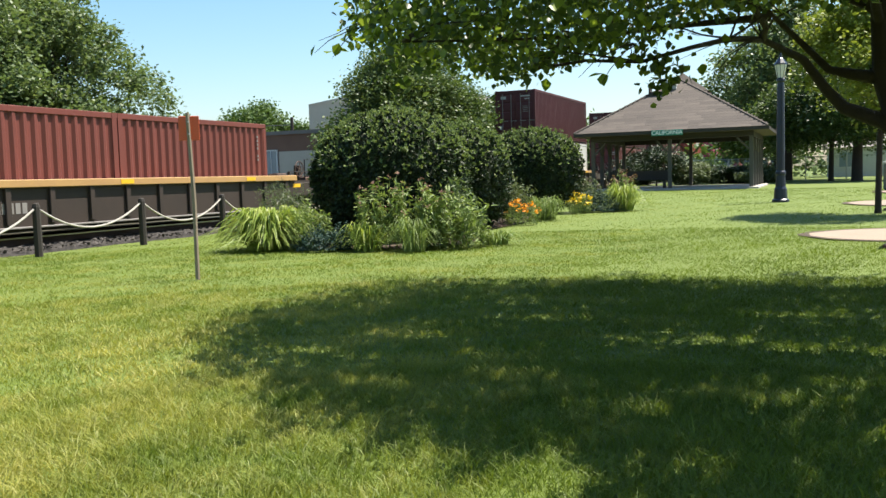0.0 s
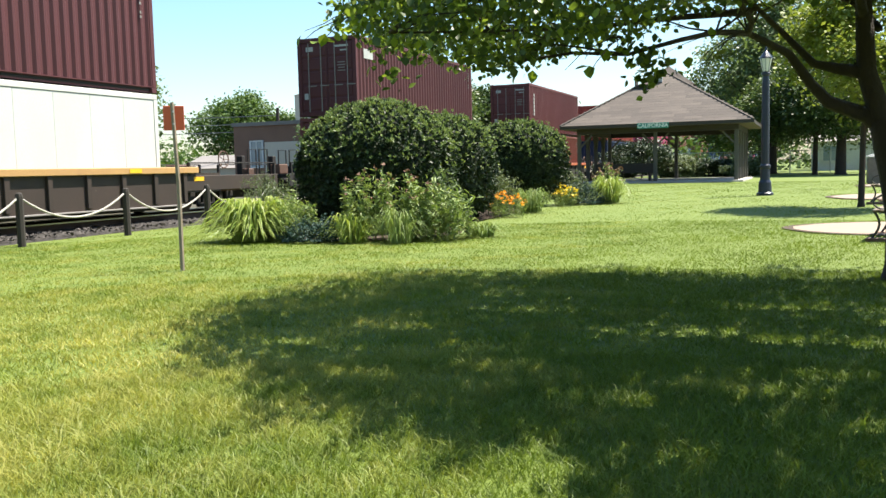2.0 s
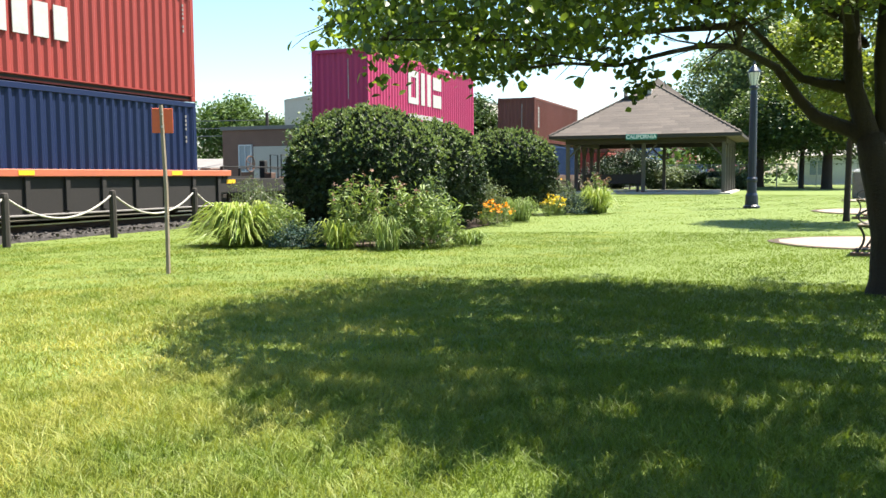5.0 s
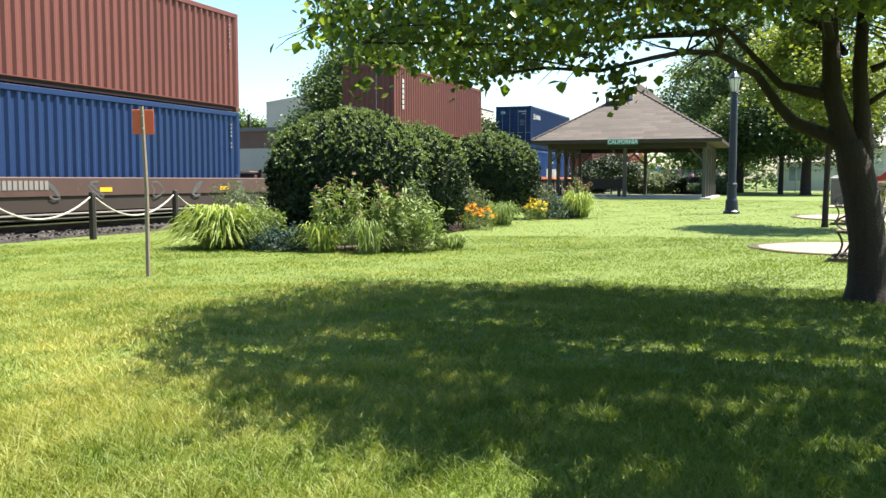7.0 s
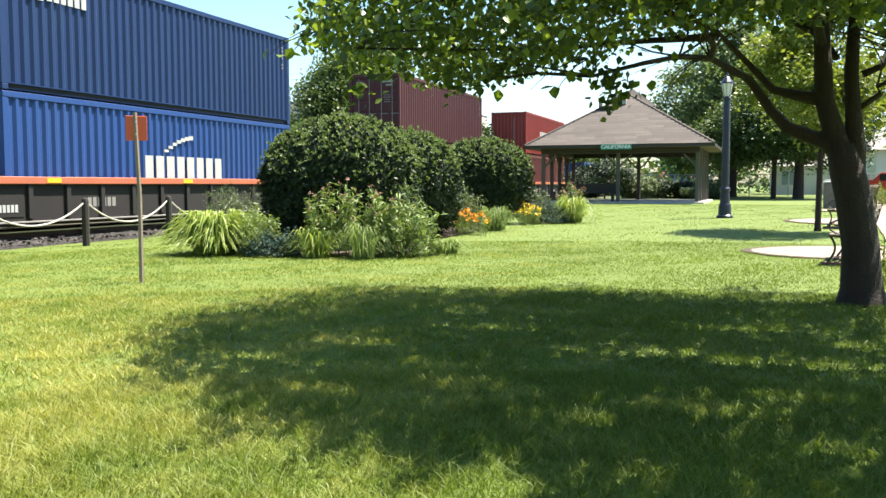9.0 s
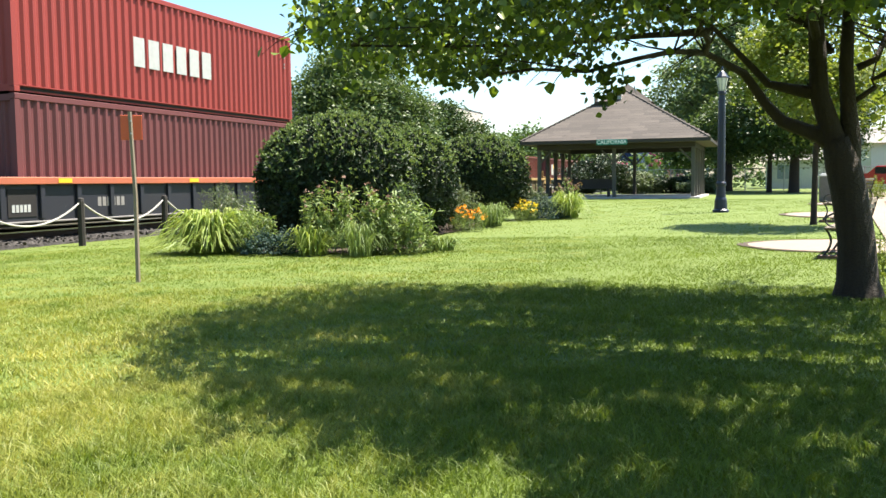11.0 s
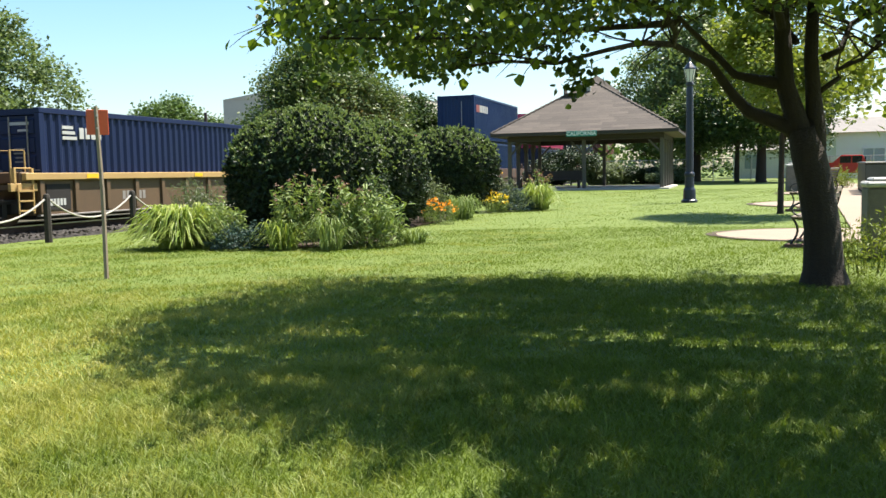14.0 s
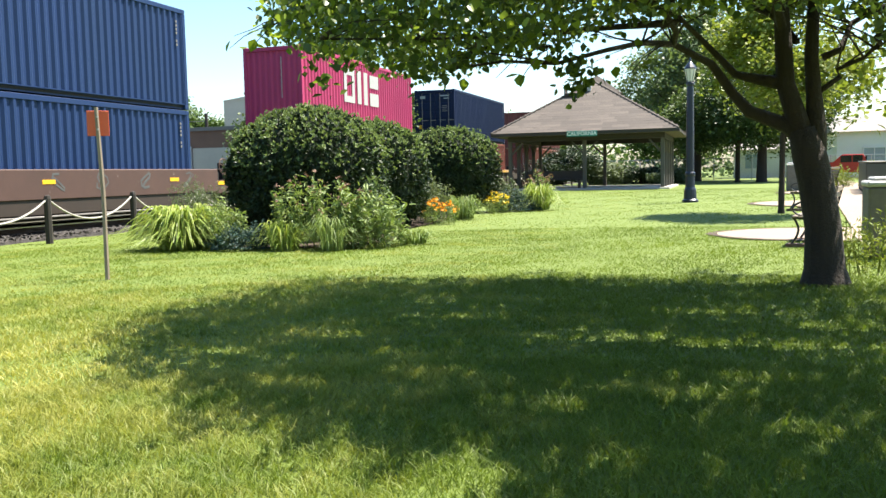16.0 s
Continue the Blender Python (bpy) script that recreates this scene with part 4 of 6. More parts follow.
def lobes(rx, z0, z1, n, seed, taper=0.5, size=0.42):
    rr = random.Random(seed)
    out = []
    for k in range(n):
        f = (k + rr.random()) / n
        r = rx * (1 - taper * f) * (0.55 + 0.45 * math.sin(math.pi * min(1, f + 0.25)))
        a = rr.uniform(0, 2 * math.pi)
        out.append((r * 0.62 * math.cos(a), r * 0.62 * math.sin(a), z0 + (z1 - z0) * f, r * size * 1.35, r * size * 1.25))
    return out


crown_tree(-25.0, 23.6, 1.5, lobes(4.6, 2.0, 10.4, 34, 41, 0.62), 0.145, LEAF_POPLAR, 41, "tall poplar-like tree behind the railway track", 0.28, 88000, 0.29)
crown_tree(-26.6, 18.6, 1.5, lobes(5.4, 2.0, 13.0, 32, 42, 0.45), 0.155, LEAF_POPLAR, 42, "tall leafy tree behind the railway track", 0.3, 72000, 0.34)
crown_tree(-27.3, 29.3, 0.7, lobes(2.7, 0.8, 4.2, 10, 58, 0.4), 0.16, LEAF_MID, 58, "bushy green tree beyond the railway track", 0.12, 16000, 0.3)
crown_tree(-22.5, 15.0, 1.0, lobes(2.6, 1.2, 4.6, 9, 43, 0.5), 0.15, LEAF_POPLAR, 43, "smaller bushy tree behind the railway track", 0.12, 14000, 0.3)
crown_tree(-22.3, 19.5, 0.8, lobes(2.2, 0.8, 3.4, 8, 57, 0.5), 0.15, LEAF_YELLOW, 57, "light green bushy sapling behind the railway track", 0.1, 12000, 0.28)
crown_tree(-20.6, 43.8, 2.0, lobes(4.3, 2.6, 7.9, 34, 44, 0.15), 0.17, LEAF_MID, 44, "broad dark green tree beyond the railway track", 0.32, 90000, 0.4)
crown_tree(-20.0, 58.0, 2.2, lobes(3.0, 3.0, 6.2, 10, 45, 0.4), 0.24, LEAF_DARK, 45, "dark green tree beyond the railway track", 0.3, 14000, 0.5)
crown_tree(-52.0, 75.0, 3.0, lobes(4.6, 5.0, 8.6, 12, 46, 0.4), 0.32, LEAF_FAR, 46, "rounded tree far beyond the buildings", 0.3, 14000, 0.6)
crown_tree(-47.5, 77.0, 3.0, lobes(3.2, 4.0, 6.6, 8, 47, 0.4), 0.32, LEAF_FAR, 47, "small rounded tree far beyond the buildings", 0.25, 7000, 0.6)
crown_tree(-29.0, 116.0, 3.0, lobes(6.0, 3.0, 7.6, 14, 48, 0.4), 0.5, LEAF_FAR, 48, "light green tree in the distance", 0.4, 9000, 0.9)
crown_tree(-22.0, 122.0, 3.0, lobes(6.0, 3.0, 7.4, 14, 49, 0.4), 0.5, LEAF_FAR, 49, "light green tree in the distance", 0.4, 9000, 0.9)
crown_tree(-2.2, 68.0, 3.0, lobes(6.4, 4.0, 12.0, 26, 50, 0.4), 0.25, LEAF_POPLAR, 50, "tall leafy tree behind the pavilion", 0.35, 46000, 0.5)
crown_tree(-3.6, 84.0, 3.0, lobes(5.0, 3.4, 11.0, 16, 51, 0.4), 0.32, LEAF_FAR, 51, "tall leafy tree behind the pavilion", 0.35, 22000, 0.6)
crown_tree(0.55, 60.0, 2.3, lobes(4.2, 3.5, 7.4, 14, 52, 0.3), 0.2, LEAF_MID, 52, "dark shade tree at the far end of the lawn", 0.17, 34000, 0.45)
crown_tree(1.95, 58.5, 2.3, lobes(4.4, 3.6, 7.8, 14, 53, 0.3), 0.2, LEAF_DARK, 53, "dark shade tree with a thick trunk at the far lawn edge", 0.33, 36000, 0.45)
crown_tree(1.22, 23.05, 2.5, lobes(1.95, 2.7, 5.4, 12, 55, 0.35), 0.12, LEAF_YELLOW, 55, "slender young tree with yellow-green leaves beside a bench", 0.075, 16000, 0.23)
for _k, (_x, _y, _r, _h) in enumerate(((-7.6, 58.5, 1.5, 1.1), (-5.4, 59.5, 1.3, 0.9), (-3.6, 58.0, 1.2, 0.9), (-9.6, 57.5, 1.9, 2.1), (-11.5, 60.0, 1.6, 1.8))):
    crown_tree(_x, _y, 0.3, [(0, 0, _h * 0.6, _r, _h * 0.55), (0.5, 0.2, _h * 0.5, _r * 0.7, _h * 0.5)], 0.13, SAGE if _k in (0, 2) else LEAF_HEDGE, 60 + _k, "rounded shrub behind the pavilion", 0.05, 9000, 0.25, "shrub")


def far_woods():
    """A belt of distant trees that closes the view beyond the track and the houses."""
    rng = np.random.default_rng(90)
    pts = []
    for a in np.arange(-66, -20, 0.8):
        for _ in range(2):
            r, h = rng.uniform(105, 135), rng.uniform(3.4, 6.2)
            aa = radians(a + rng.uniform(-0.4, 0.4))
            pts.append(np.array((r * math.sin(aa), r * math.cos(aa), h * 0.55)) + rng.normal(0, 1, (150, 3)) * (1.4, 1.4, h * 0.27))
    for x in np.arange(-16, 34, 1.6):
        h = rng.uniform(2.4, 5.0)
        pts.append(np.array((x, rng.uniform(92, 100), h * 0.55)) + rng.normal(0, 1, (130, 3)) * (1.1, 1.1, h * 0.27))
    pts = np.concatenate(pts)
    pts = pts[pts[:, 2] > 0]
    tagged(part("far_woods", small_leaves("far_woods", pts, 0.6, rng), LEAF_FAR), "belt of distant green trees and bushes", "woods", kind="stuff")


far_woods()


def overhead_wires():
    root = empty("overhead_wires")
    for z in (4.1, 4.6, 5.1):
        part("wire", tube(bmesh.new(), [(-60 + 3.4 * k, 36 + 2.0 * k, z - 0.25 * math.sin(math.pi * k / 8)) for k in range(9)], 0.03, 4), GREY_MARK, root)
    for x, y in ((-60, 36), (-32.8, 52)):
        part("pole", lathe(bmesh.new(), ((0.14, -0.2), (0.11, 5.6)), 8, (x, y)), WOOD_OLD, root)
    tagged(root, "thin grey overhead wires between wooden poles", "wires")


overhead_wires()

# ---- pavilion ----
def build_pavilion():
    x0, x1, y0, y1, g = -11.0, -2.15, 42.5, 51.3, 0.38
    cx, cy = (x0 + x1) / 2, (y0 + y1) / 2
    root = empty("pavilion", cx, cy, g)
    tagged(root, "open park pavilion with a brown shingled hip roof on timber posts", "pavilion")
    hx, hy, ez, rz = (x1 - x0) / 2, (y1 - y0) / 2, 2.64, 5.45
    part("floor", boxes((-hx + 0.45, hx - 0.45, -hy + 0.45, hy - 0.45, -0.1, 0.07), bevel=0.02), CONCRETE, root)
    px, py = hx - 0.78, hy - 0.7
    spots = [(-px + px * k, s * py) for k in range(3) for s in (-1, 1)] + [(s * px, -py + 2 * py * k / 4) for k in (1, 2, 3) for s in (-1, 1)]
    for sx, sy in spots:
        part("post", boxes((sx - 0.085, sx + 0.085, sy - 0.085, sy + 0.085, 0.05, ez - 0.25), bevel=0.01), TIMBER, root)
        bm = bmesh.new()
        along_x = abs(abs(sy) - py) < 0.01
        for s in (-1, 1):
            d = Vector((s * 0.62, 0, 0)) if along_x else Vector((0, s * 0.62, 0))
            if abs(sx + d.x) < px + 0.05 and abs(sy + d.y) < py + 0.05:
                tube(bm, (Vector((sx, sy, ez - 0.95)), Vector((sx, sy, ez - 0.33)) + d), 0.055, 4)
        if len(bm.verts):
            part("brace", bm, TIMBER, root)
        else:
            bm.free()
    for s in (-1, 1):
        part("beam", boxes((-px - 0.1, px + 0.1, s * py - 0.08, s * py + 0.08, ez - 0.27, ez - 0.03)), FASCIA, root)
        part("beam", boxes((s * px - 0.08, s * px + 0.08, -py + 0.09, py - 0.09, ez - 0.27, ez - 0.03)), FASCIA, root)
    part("soffit", boxes((-hx + 0.03, hx - 0.03, -hy + 0.03, hy - 0.03, ez - 0.02, ez + 0.02)), SOFFIT, root)
    for s in (-1, 1):
        part("fascia", boxes((-hx, hx, s * hy - 0.02, s * hy + 0.02, ez - 0.02, ez + 0.11)), FASCIA, root)
        part("fascia", boxes((s * hx - 0.02, s * hx + 0.02, -hy + 0.021, hy - 0.021, ez - 0.02, ez + 0.11)), FASCIA, root)
    # hip roof: a deck, and courses of single shingles on the two slopes that show
    eave, ridge, rl = ez + 0.13, rz, 0.42
    bm = bmesh.new()
    c = [bm.verts.new(p) for p in ((-hx, -hy, eave), (hx, -hy, eave), (hx, hy, eave), (-hx, hy, eave))]
    a, b = bm.verts.new((0, -rl, ridge)), bm.verts.new((0, rl, ridge))
    for f in ((c[0], c[1], a), (c[1], c[2], b, a), (c[2], c[3], b), (c[3], c[0], a, b), (c[3], c[2], c[1], c[0])):
        bm.faces.new(f)
    roof = part("roof", bm, SHINGLE, root)
    sh = bpy.data.meshes.new("shingle")
    boxes((-0.5, 0.5, -0.02, 0.29, 0.0, 0.014)).to_mesh(sh)
    rr, count = random.Random(9), 0
    rest = bmesh.new()
    for slope in range(4):
        turn = Matrix.Rotation(slope * math.pi / 2, 4, "Z")
        half, dist, inset = (hx, hy, rl) if slope % 2 == 0 else (hy, hx, 0.0)
        run = dist - inset
        ang = math.atan2(ridge - eave, run)
        length = math.hypot(run, ridge - eave)
        rows = int(length / 0.24)
        for k in range(rows):
            f = k * 0.24 / length
            w = half * (1 - f) + (0.0 if slope % 2 == 0 else rl * f) - 0.07
            cuts = [-w]
            while cuts[-1] < w - 1.3:
                cuts.append(cuts[-1] + rr.uniform(0.7, 1.15))
            cuts.append(w)
            for c0, c1 in zip(cuts, cuts[1:]):
                xx, step = (c0 + c1) / 2, c1 - c0
                mm = turn @ Matrix.Translation((xx, -dist + f * run, eave + f * (ridge - eave) + 0.006)) @ Matrix.Rotation(ang - 0.012, 4, "X") @ Matrix.Diagonal((step * 0.995, 1, 1, 1))
                if slope == 0 and count < 150 or slope == 1 and count < 260:
                    ob = part("shingle", sh, SHINGLE, roof)
                    ob.matrix_basis = mm
                    count += 1
                else:
                    v0 = len(rest.verts)
                    box(rest, -0.5, 0.5, -0.02, 0.29, 0.0, 0.014)
                    rest.verts.ensure_lookup_table()
                    for v in rest.verts[v0:]:
                        v.co = mm @ v.co
    tagged(part("shingles", rest, SHINGLE, roof), kind="stuff")
    for sx in (-1, 1):
        for sy in (-1, 1):
            part("hip_cap", tube(bmesh.new(), ((sx * hx, sy * hy, eave + 0.01), (0, sy * rl, ridge + 0.01)), 0.06, 6), SHINGLE, roof)
    # little gable at the top with a louvred vent
    bm = bmesh.new()
    for sx, sy, sz in ((-0.75, -0.75, 5.1), (1.5, -0.9, 4.75), (0.12, -0.1, 5.8), (-0.75, 1.2, 5.0), (1.5, 1.2, 4.6), (0.12, 0.8, 5.8)):
        bm.verts.new((sx, sy, sz))
    bm.verts.ensure_lookup_table()
    v = bm.verts
    for f in ((0, 1, 2), (5, 4, 3), (1, 4, 5, 2), (3, 0, 2, 5), (0, 3, 4, 1)):
        bm.faces.new([v[i] for i in f])
    part("gable", bm, SHINGLE, root)
    # solid dark boxes put the vent opening's shade into colour
    part("vent_hood", boxes((-1.3, -0.45, -1.75, -1.0, 4.62, 4.80), (-1.3, -1.24, -1.75, -1.0, 4.80, 5.05), bevel=0.01), FASCIA, root, "dark box standing in for the shaded vent opening")
    for k in range(5):
        part("louvre", boxes((-0.5 + 0.10 * k, -0.42 + 0.10 * k, -1.32, -0.9, 4.9, 5.35 - 0.02 * k)), LIGHT_MARK, root, "pale louvre slat")
    bench = empty("pavilion_bench", cx - 1.6, y0 + 1.6, g + 0.07)
    part("seat", boxes((-1.5, 1.5, -0.2, 0.2, 0.40, 0.46)), FASCIA, bench)
    for s in (-1.2, 1.2):
        part("leg", boxes((s - 0.05, s + 0.05, -0.18, 0.18, 0, 0.40)), FASCIA, bench)
    part("backrest", boxes((-1.5, 1.5, 0.2, 0.24, 0.46, 0.85)), FASCIA, bench)
    tagged(bench, "dark wooden bench inside the pavilion", "bench")
    sign = empty("sign", -6.58, y0 - 0.05, 3.03)
    part("board", boxes((-0.72, 0.72, -0.02, 0.02, -0.13, 0.13), bevel=0.006), SIGN_GREEN, sign)
    cu = bpy.data.curves.new("lettering", "FONT")
    cu.body, cu.size, cu.align_x, cu.align_y, cu.extrude = "CALIFORNIA", 0.245, "CENTER", "CENTER", 0.004
    cu.offset = 0.006
    tmp = new("lettering", cu)
    me = bpy.data.meshes.new_from_object(tmp.evaluated_get(bpy.context.evaluated_depsgraph_get()))
    bpy.data.objects.remove(tmp)
    me.materials.clear()
    ob = part("lettering", me, SIGN_WHITE, sign, "pale letters reading CALIFORNIA")
    ob.matrix_basis = pose(0, -0.026, 0, 90, 0, 0)
    tagged(sign, "green station name board with pale letters on the eave", "sign")


build_pavilion()


# ---- street lamps ----
def street_lamp(x, y, z, label, scale=1.0):
    root = empty("street_lamp", x, y, z)
    bm = lathe(bmesh.new(), ((0.25, -0.05), (0.25, 0.05), (0.20, 0.09), (0.185, 0.38), (0.15, 0.46), (0.135, 0.80), (0.16, 0.83), (0.16, 0.9), (0.125, 0.95)), 16)
    part("base", bm, LAMP_BLUE, root)
    bm = lathe(bmesh.new(), ((0.122, 0.95), (0.118, 2.2), (0.105, 3.5), (0.095, 3.62), (0.13, 3.66), (0.13, 3.72), (0.08, 3.76)), 12)
    part("pole", bm, LAMP_BLUE, root)
    bm = lathe(bmesh.new(), ((0.10, 3.76), (0.175, 4.12), (0.18, 4.16)), 8)
    part("lantern_glass", bm, MILK_GLASS, root, "pale milk glass lantern panes")
    for k in range(8):
        a = 2 * math.pi * k / 8
        part("lantern_bar", tube(bmesh.new(), ((0.104 * math.cos(a), 0.104 * math.sin(a), 3.75), (0.183 * math.cos(a), 0.183 * math.sin(a), 4.15)), 0.009, 4), LAMP_BLUE, root)
    part("lantern_roof", lathe(bmesh.new(), ((0.20, 4.15), (0.19, 4.19), (0.08, 4.34), (0.035, 4.38), (0.03, 4.47), (0.01, 4.53)), 8), LAMP_BLUE, root)
    root.scale = (scale, scale, scale)
    tagged(root, label, "street lamp", "park lamps")
    return root


street_lamp(-1.12, 28.7, ground_z(-1, 28.7), "dark blue cast-iron park lamp with a glass lantern", 0.975)
street_lamp(-22.6, 21.2, 0.0, "dark park lamp with a glass lantern beyond the track", 0.62)


# ---- benches, bins, planter ----
def park_bench(x, y, rz):
    root = empty("park_bench", x, y, ground_z(x, y), rz)
    for s in (-0.62, 0.62):
        bm = bmesh.new()
        tube(bm, [(s, 0.30 - 0.10 * math.sin(a), 0.02 + 0.42 * a / 3.0) for a in np.linspace(0, 3, 7)], 0.018, 6)
        tube(bm, [(s, -0.22 - 0.06 * math.sin(a * 1.05), 0.02 + 0.43 * a / 3.0) for a in np.linspace(0, 3, 7)], 0.018, 6)
        tube(bm, ((s, 0.30, 0.43), (s, 0.0, 0.40), (s, -0.2, 0.43), (s, -0.27, 0.62), (s, -0.34, 0.9)), 0.02, 6)
        tube(bm, [(s, 0.05 + 0.24 * math.cos(a), 0.56 + 0.12 * math.sin(a)) for a in np.linspace(-1.2, 3.6, 12)], 0.016, 6)
        part("end_frame", bm, BLACK_IRON, root, "scrolled black iron end frame")
        part("foot_block", boxes((s - 0.09, s + 0.09, -0.34, 0.38, -0.05, 0.025)), BRICK_WALL, root)
    for k in range(5):
        yy = 0.26 - k * 0.105
        part("seat_slat", boxes((-0.68, 0.68, yy - 0.04, yy + 0.04, 0.425, 0.452), bevel=0.006), BENCH_WOOD, root)
    for k in range(4):
        zz = 0.55 + k * 0.1
        yy = -0.235 - 0.03 * k
        part("back_slat", boxes((-0.68, 0.68, yy - 0.013, yy + 0.013, zz - 0.036, zz + 0.036), bevel=0.006), BENCH_WOOD, root)
    return tagged(root, "park bench with wooden slats and scrolled black iron ends", "bench", "park benches")


park_bench(1.34, 15.35, 80)
park_bench(1.95, 24.6, 74)
park_bench(3.3, 34.6, 70)


def litter_bin(x, y, label):
    root = empty("litter_bin", x, y, ground_z(x, y))
    bm = bmesh.new()
    box(bm, -0.31, 0.31, -0.31, 0.31, 0.0, 0.94, 0.03)
    part("body", bm, AGGREGATE, root)
    bm = bmesh.new()
    box(bm, -0.33, 0.33, -0.33, 0.33, 0.94, 1.02, 0.025)
    box(bm, -0.25, 0.25, -0.25, 0.25, 1.02, 1.07, 0.02)
    part("lid", bm, LIGHT_MARK, root, "pale dished lid")
    return tagged(root, label, "litter bin")


litter_bin(2.08, 13.3, "square exposed-aggregate litter bin with a pale lid")
litter_bin(2.42, 36.5, "square exposed-aggregate litter bin with a pale lid")
for _k in range(4):
    _r = empty("wheelie_bin", 4.62 + 0.12 * _k, 32.6 + 1.3 * _k, ground_z(5, 33.5 + _k))
    _b = bmesh.new()
    box(_b, -0.32, 0.32, -0.36, 0.36, 0.08, 1.0, 0.03)
    part("body", _b, GREY_PLASTIC, _r)
    part("lid", boxes((-0.34, 0.34, -0.40, 0.38, 1.0, 1.06), bevel=0.02), GREY_PLASTIC, _r)
    part("wheel", tube(bmesh.new(), ((-0.3, 0.34, 0.1), (-0.24, 0.34, 0.1)), 0.1, 10), TYRE, _r)
    part("wheel", tube(bmesh.new(), ((0.24, 0.34, 0.1), (0.3, 0.34, 0.1)), 0.1, 10), TYRE, _r)
    tagged(_r, "dark grey plastic bin in a row beside the path", "bin", "bins by the path")
leafy_stems("rose_bush", 1.42, 11.2, 30, 0.36, 0.34, 0.75, 0.07, LEAF_YELLOW, 71, "straggly bush with yellow-green leaves behind the trunk", "shrub")
leafy_stems("rose_bush", 2.0, 12.2, 30, 0.4, 0.4, 0.8, 0.07, LEAF_YELLOW, 72, "straggly bush with yellow-green leaves by the bin", "shrub")
leafy_stems("shrub", 4.35, 40.0, 70, 0.6, 0.6, 1.0, 0.10, LEAF_YELLOW, 73, "bright yellow-green low shrub by the path", "shrub")
leafy_stems("shrub", 5.6, 38.5, 60, 0.7, 0.7, 1.2, 0.10, LEAF_YELLOW, 74, "bright yellow-green low shrub by the path", "shrub")


# ---- far fence, buildings, pickup ----
def chain_fence():
    y, g = 68.0, 0.38
    root = empty("chain_link_fence", 0, y, g)
    tagged(root, "galvanised chain-link fence at the far lawn edge", "fence")
    for k in range(15):
        part("post", lathe(bmesh.new(), ((0.035, -0.1), (0.035, 1.62), (0.02, 1.66)), 6, (-14 + k * 2.6, 0)), CHAIN_LINK, root)
    part("rail", tube(bmesh.new(), ((-14, 0, 1.6), (22.4, 0, 1.6)), 0.025, 5), CHAIN_LINK, root)
    bm = bmesh.new()
    for k in range(230):
        x = -14 + k * 0.158
        for s in (-1, 1):
            xa, xb = x, x + s * 1.55
            tube(bm, ((xa, 0.0, 0.03), (xb, 0.0, 1.58)), 0.0055, 3)
    part("mesh", bm, CHAIN_LINK, root, "thin woven wire mesh")


chain_fence()


def window_in(parent, x, y, z, w, h, facing="-y"):
    """A framed pane set in a wall that faces -y or +x."""
    m = pose(x, y, z, 0, 0, 0 if facing == "-y" else 90)
    win = part("window", boxes((-w / 2 - 0.07, w / 2 + 0.07, -0.06, 0.05, -h / 2 - 0.07, -h / 2), (-w / 2 - 0.07, w / 2 + 0.07, -0.06, 0.05, h / 2, h / 2 + 0.07), (-w / 2 - 0.07, -w / 2, -0.06, 0.05, -h / 2, h / 2),
                               (w / 2, w / 2 + 0.07, -0.06, 0.05, -h / 2, h / 2), (-0.02, 0.02, -0.05, 0.04, -h / 2, h / 2)), WHITE_WALL, parent)
    win.matrix_basis = m
    part("pane", boxes((-w / 2, w / 2, -0.015, 0.02, -h / 2, h / 2)), WINDOW, win)


def building(name, x, y, w, d, h, wall, roof, label, band=None, windows=(), rz=0.0, pitched=0.0, over=0.25):
    root = empty(name, x, y, 0.3, rz)
    part("wall", boxes((-w / 2, w / 2, -d / 2, d / 2, -0.4, h)), wall, root)
    if pitched:
        bm = bmesh.new()
        v = [bm.verts.new(p) for p in ((-w / 2 - over, -d / 2 - over, h), (w / 2 + over, -d / 2 - over, h), (w / 2 + over, d / 2 + over, h), (-w / 2 - over, d / 2 + over, h), (-w / 2 - over, 0, h + pitched), (w / 2 + over, 0, h + pitched))]
        for f in ((0, 1, 5, 4), (2, 3, 4, 5), (0, 4, 3), (1, 2, 5), (3, 2, 1, 0)):
            bm.faces.new([v[i] for i in f])
        part("roof", bm, roof, root)
    else:
        part("roof", boxes((-w / 2 - 0.08, w / 2 + 0.08, -d / 2 - 0.08, d / 2 + 0.08, h, h + 0.22)), roof, root)
    if band:
        part("panel", boxes((-w / 2 + 2.2, w / 2 - 0.4, -d / 2 - 0.05, -d / 2 - 0.002, 0.2, h - 1.0)), band, root, "pale painted lower wall panel")
        part("panel", boxes((w / 2 + 0.002, w / 2 + 0.05, -d / 2 + 0.4, d / 2 - 0.4, 0.2, h - 1.0)), band, root, "pale painted lower wall panel")
    for wx, wz, ww, wh in windows:
        window_in(root, wx, -d / 2 - 0.06, wz, ww, wh)
    return tagged(root, label, "building")


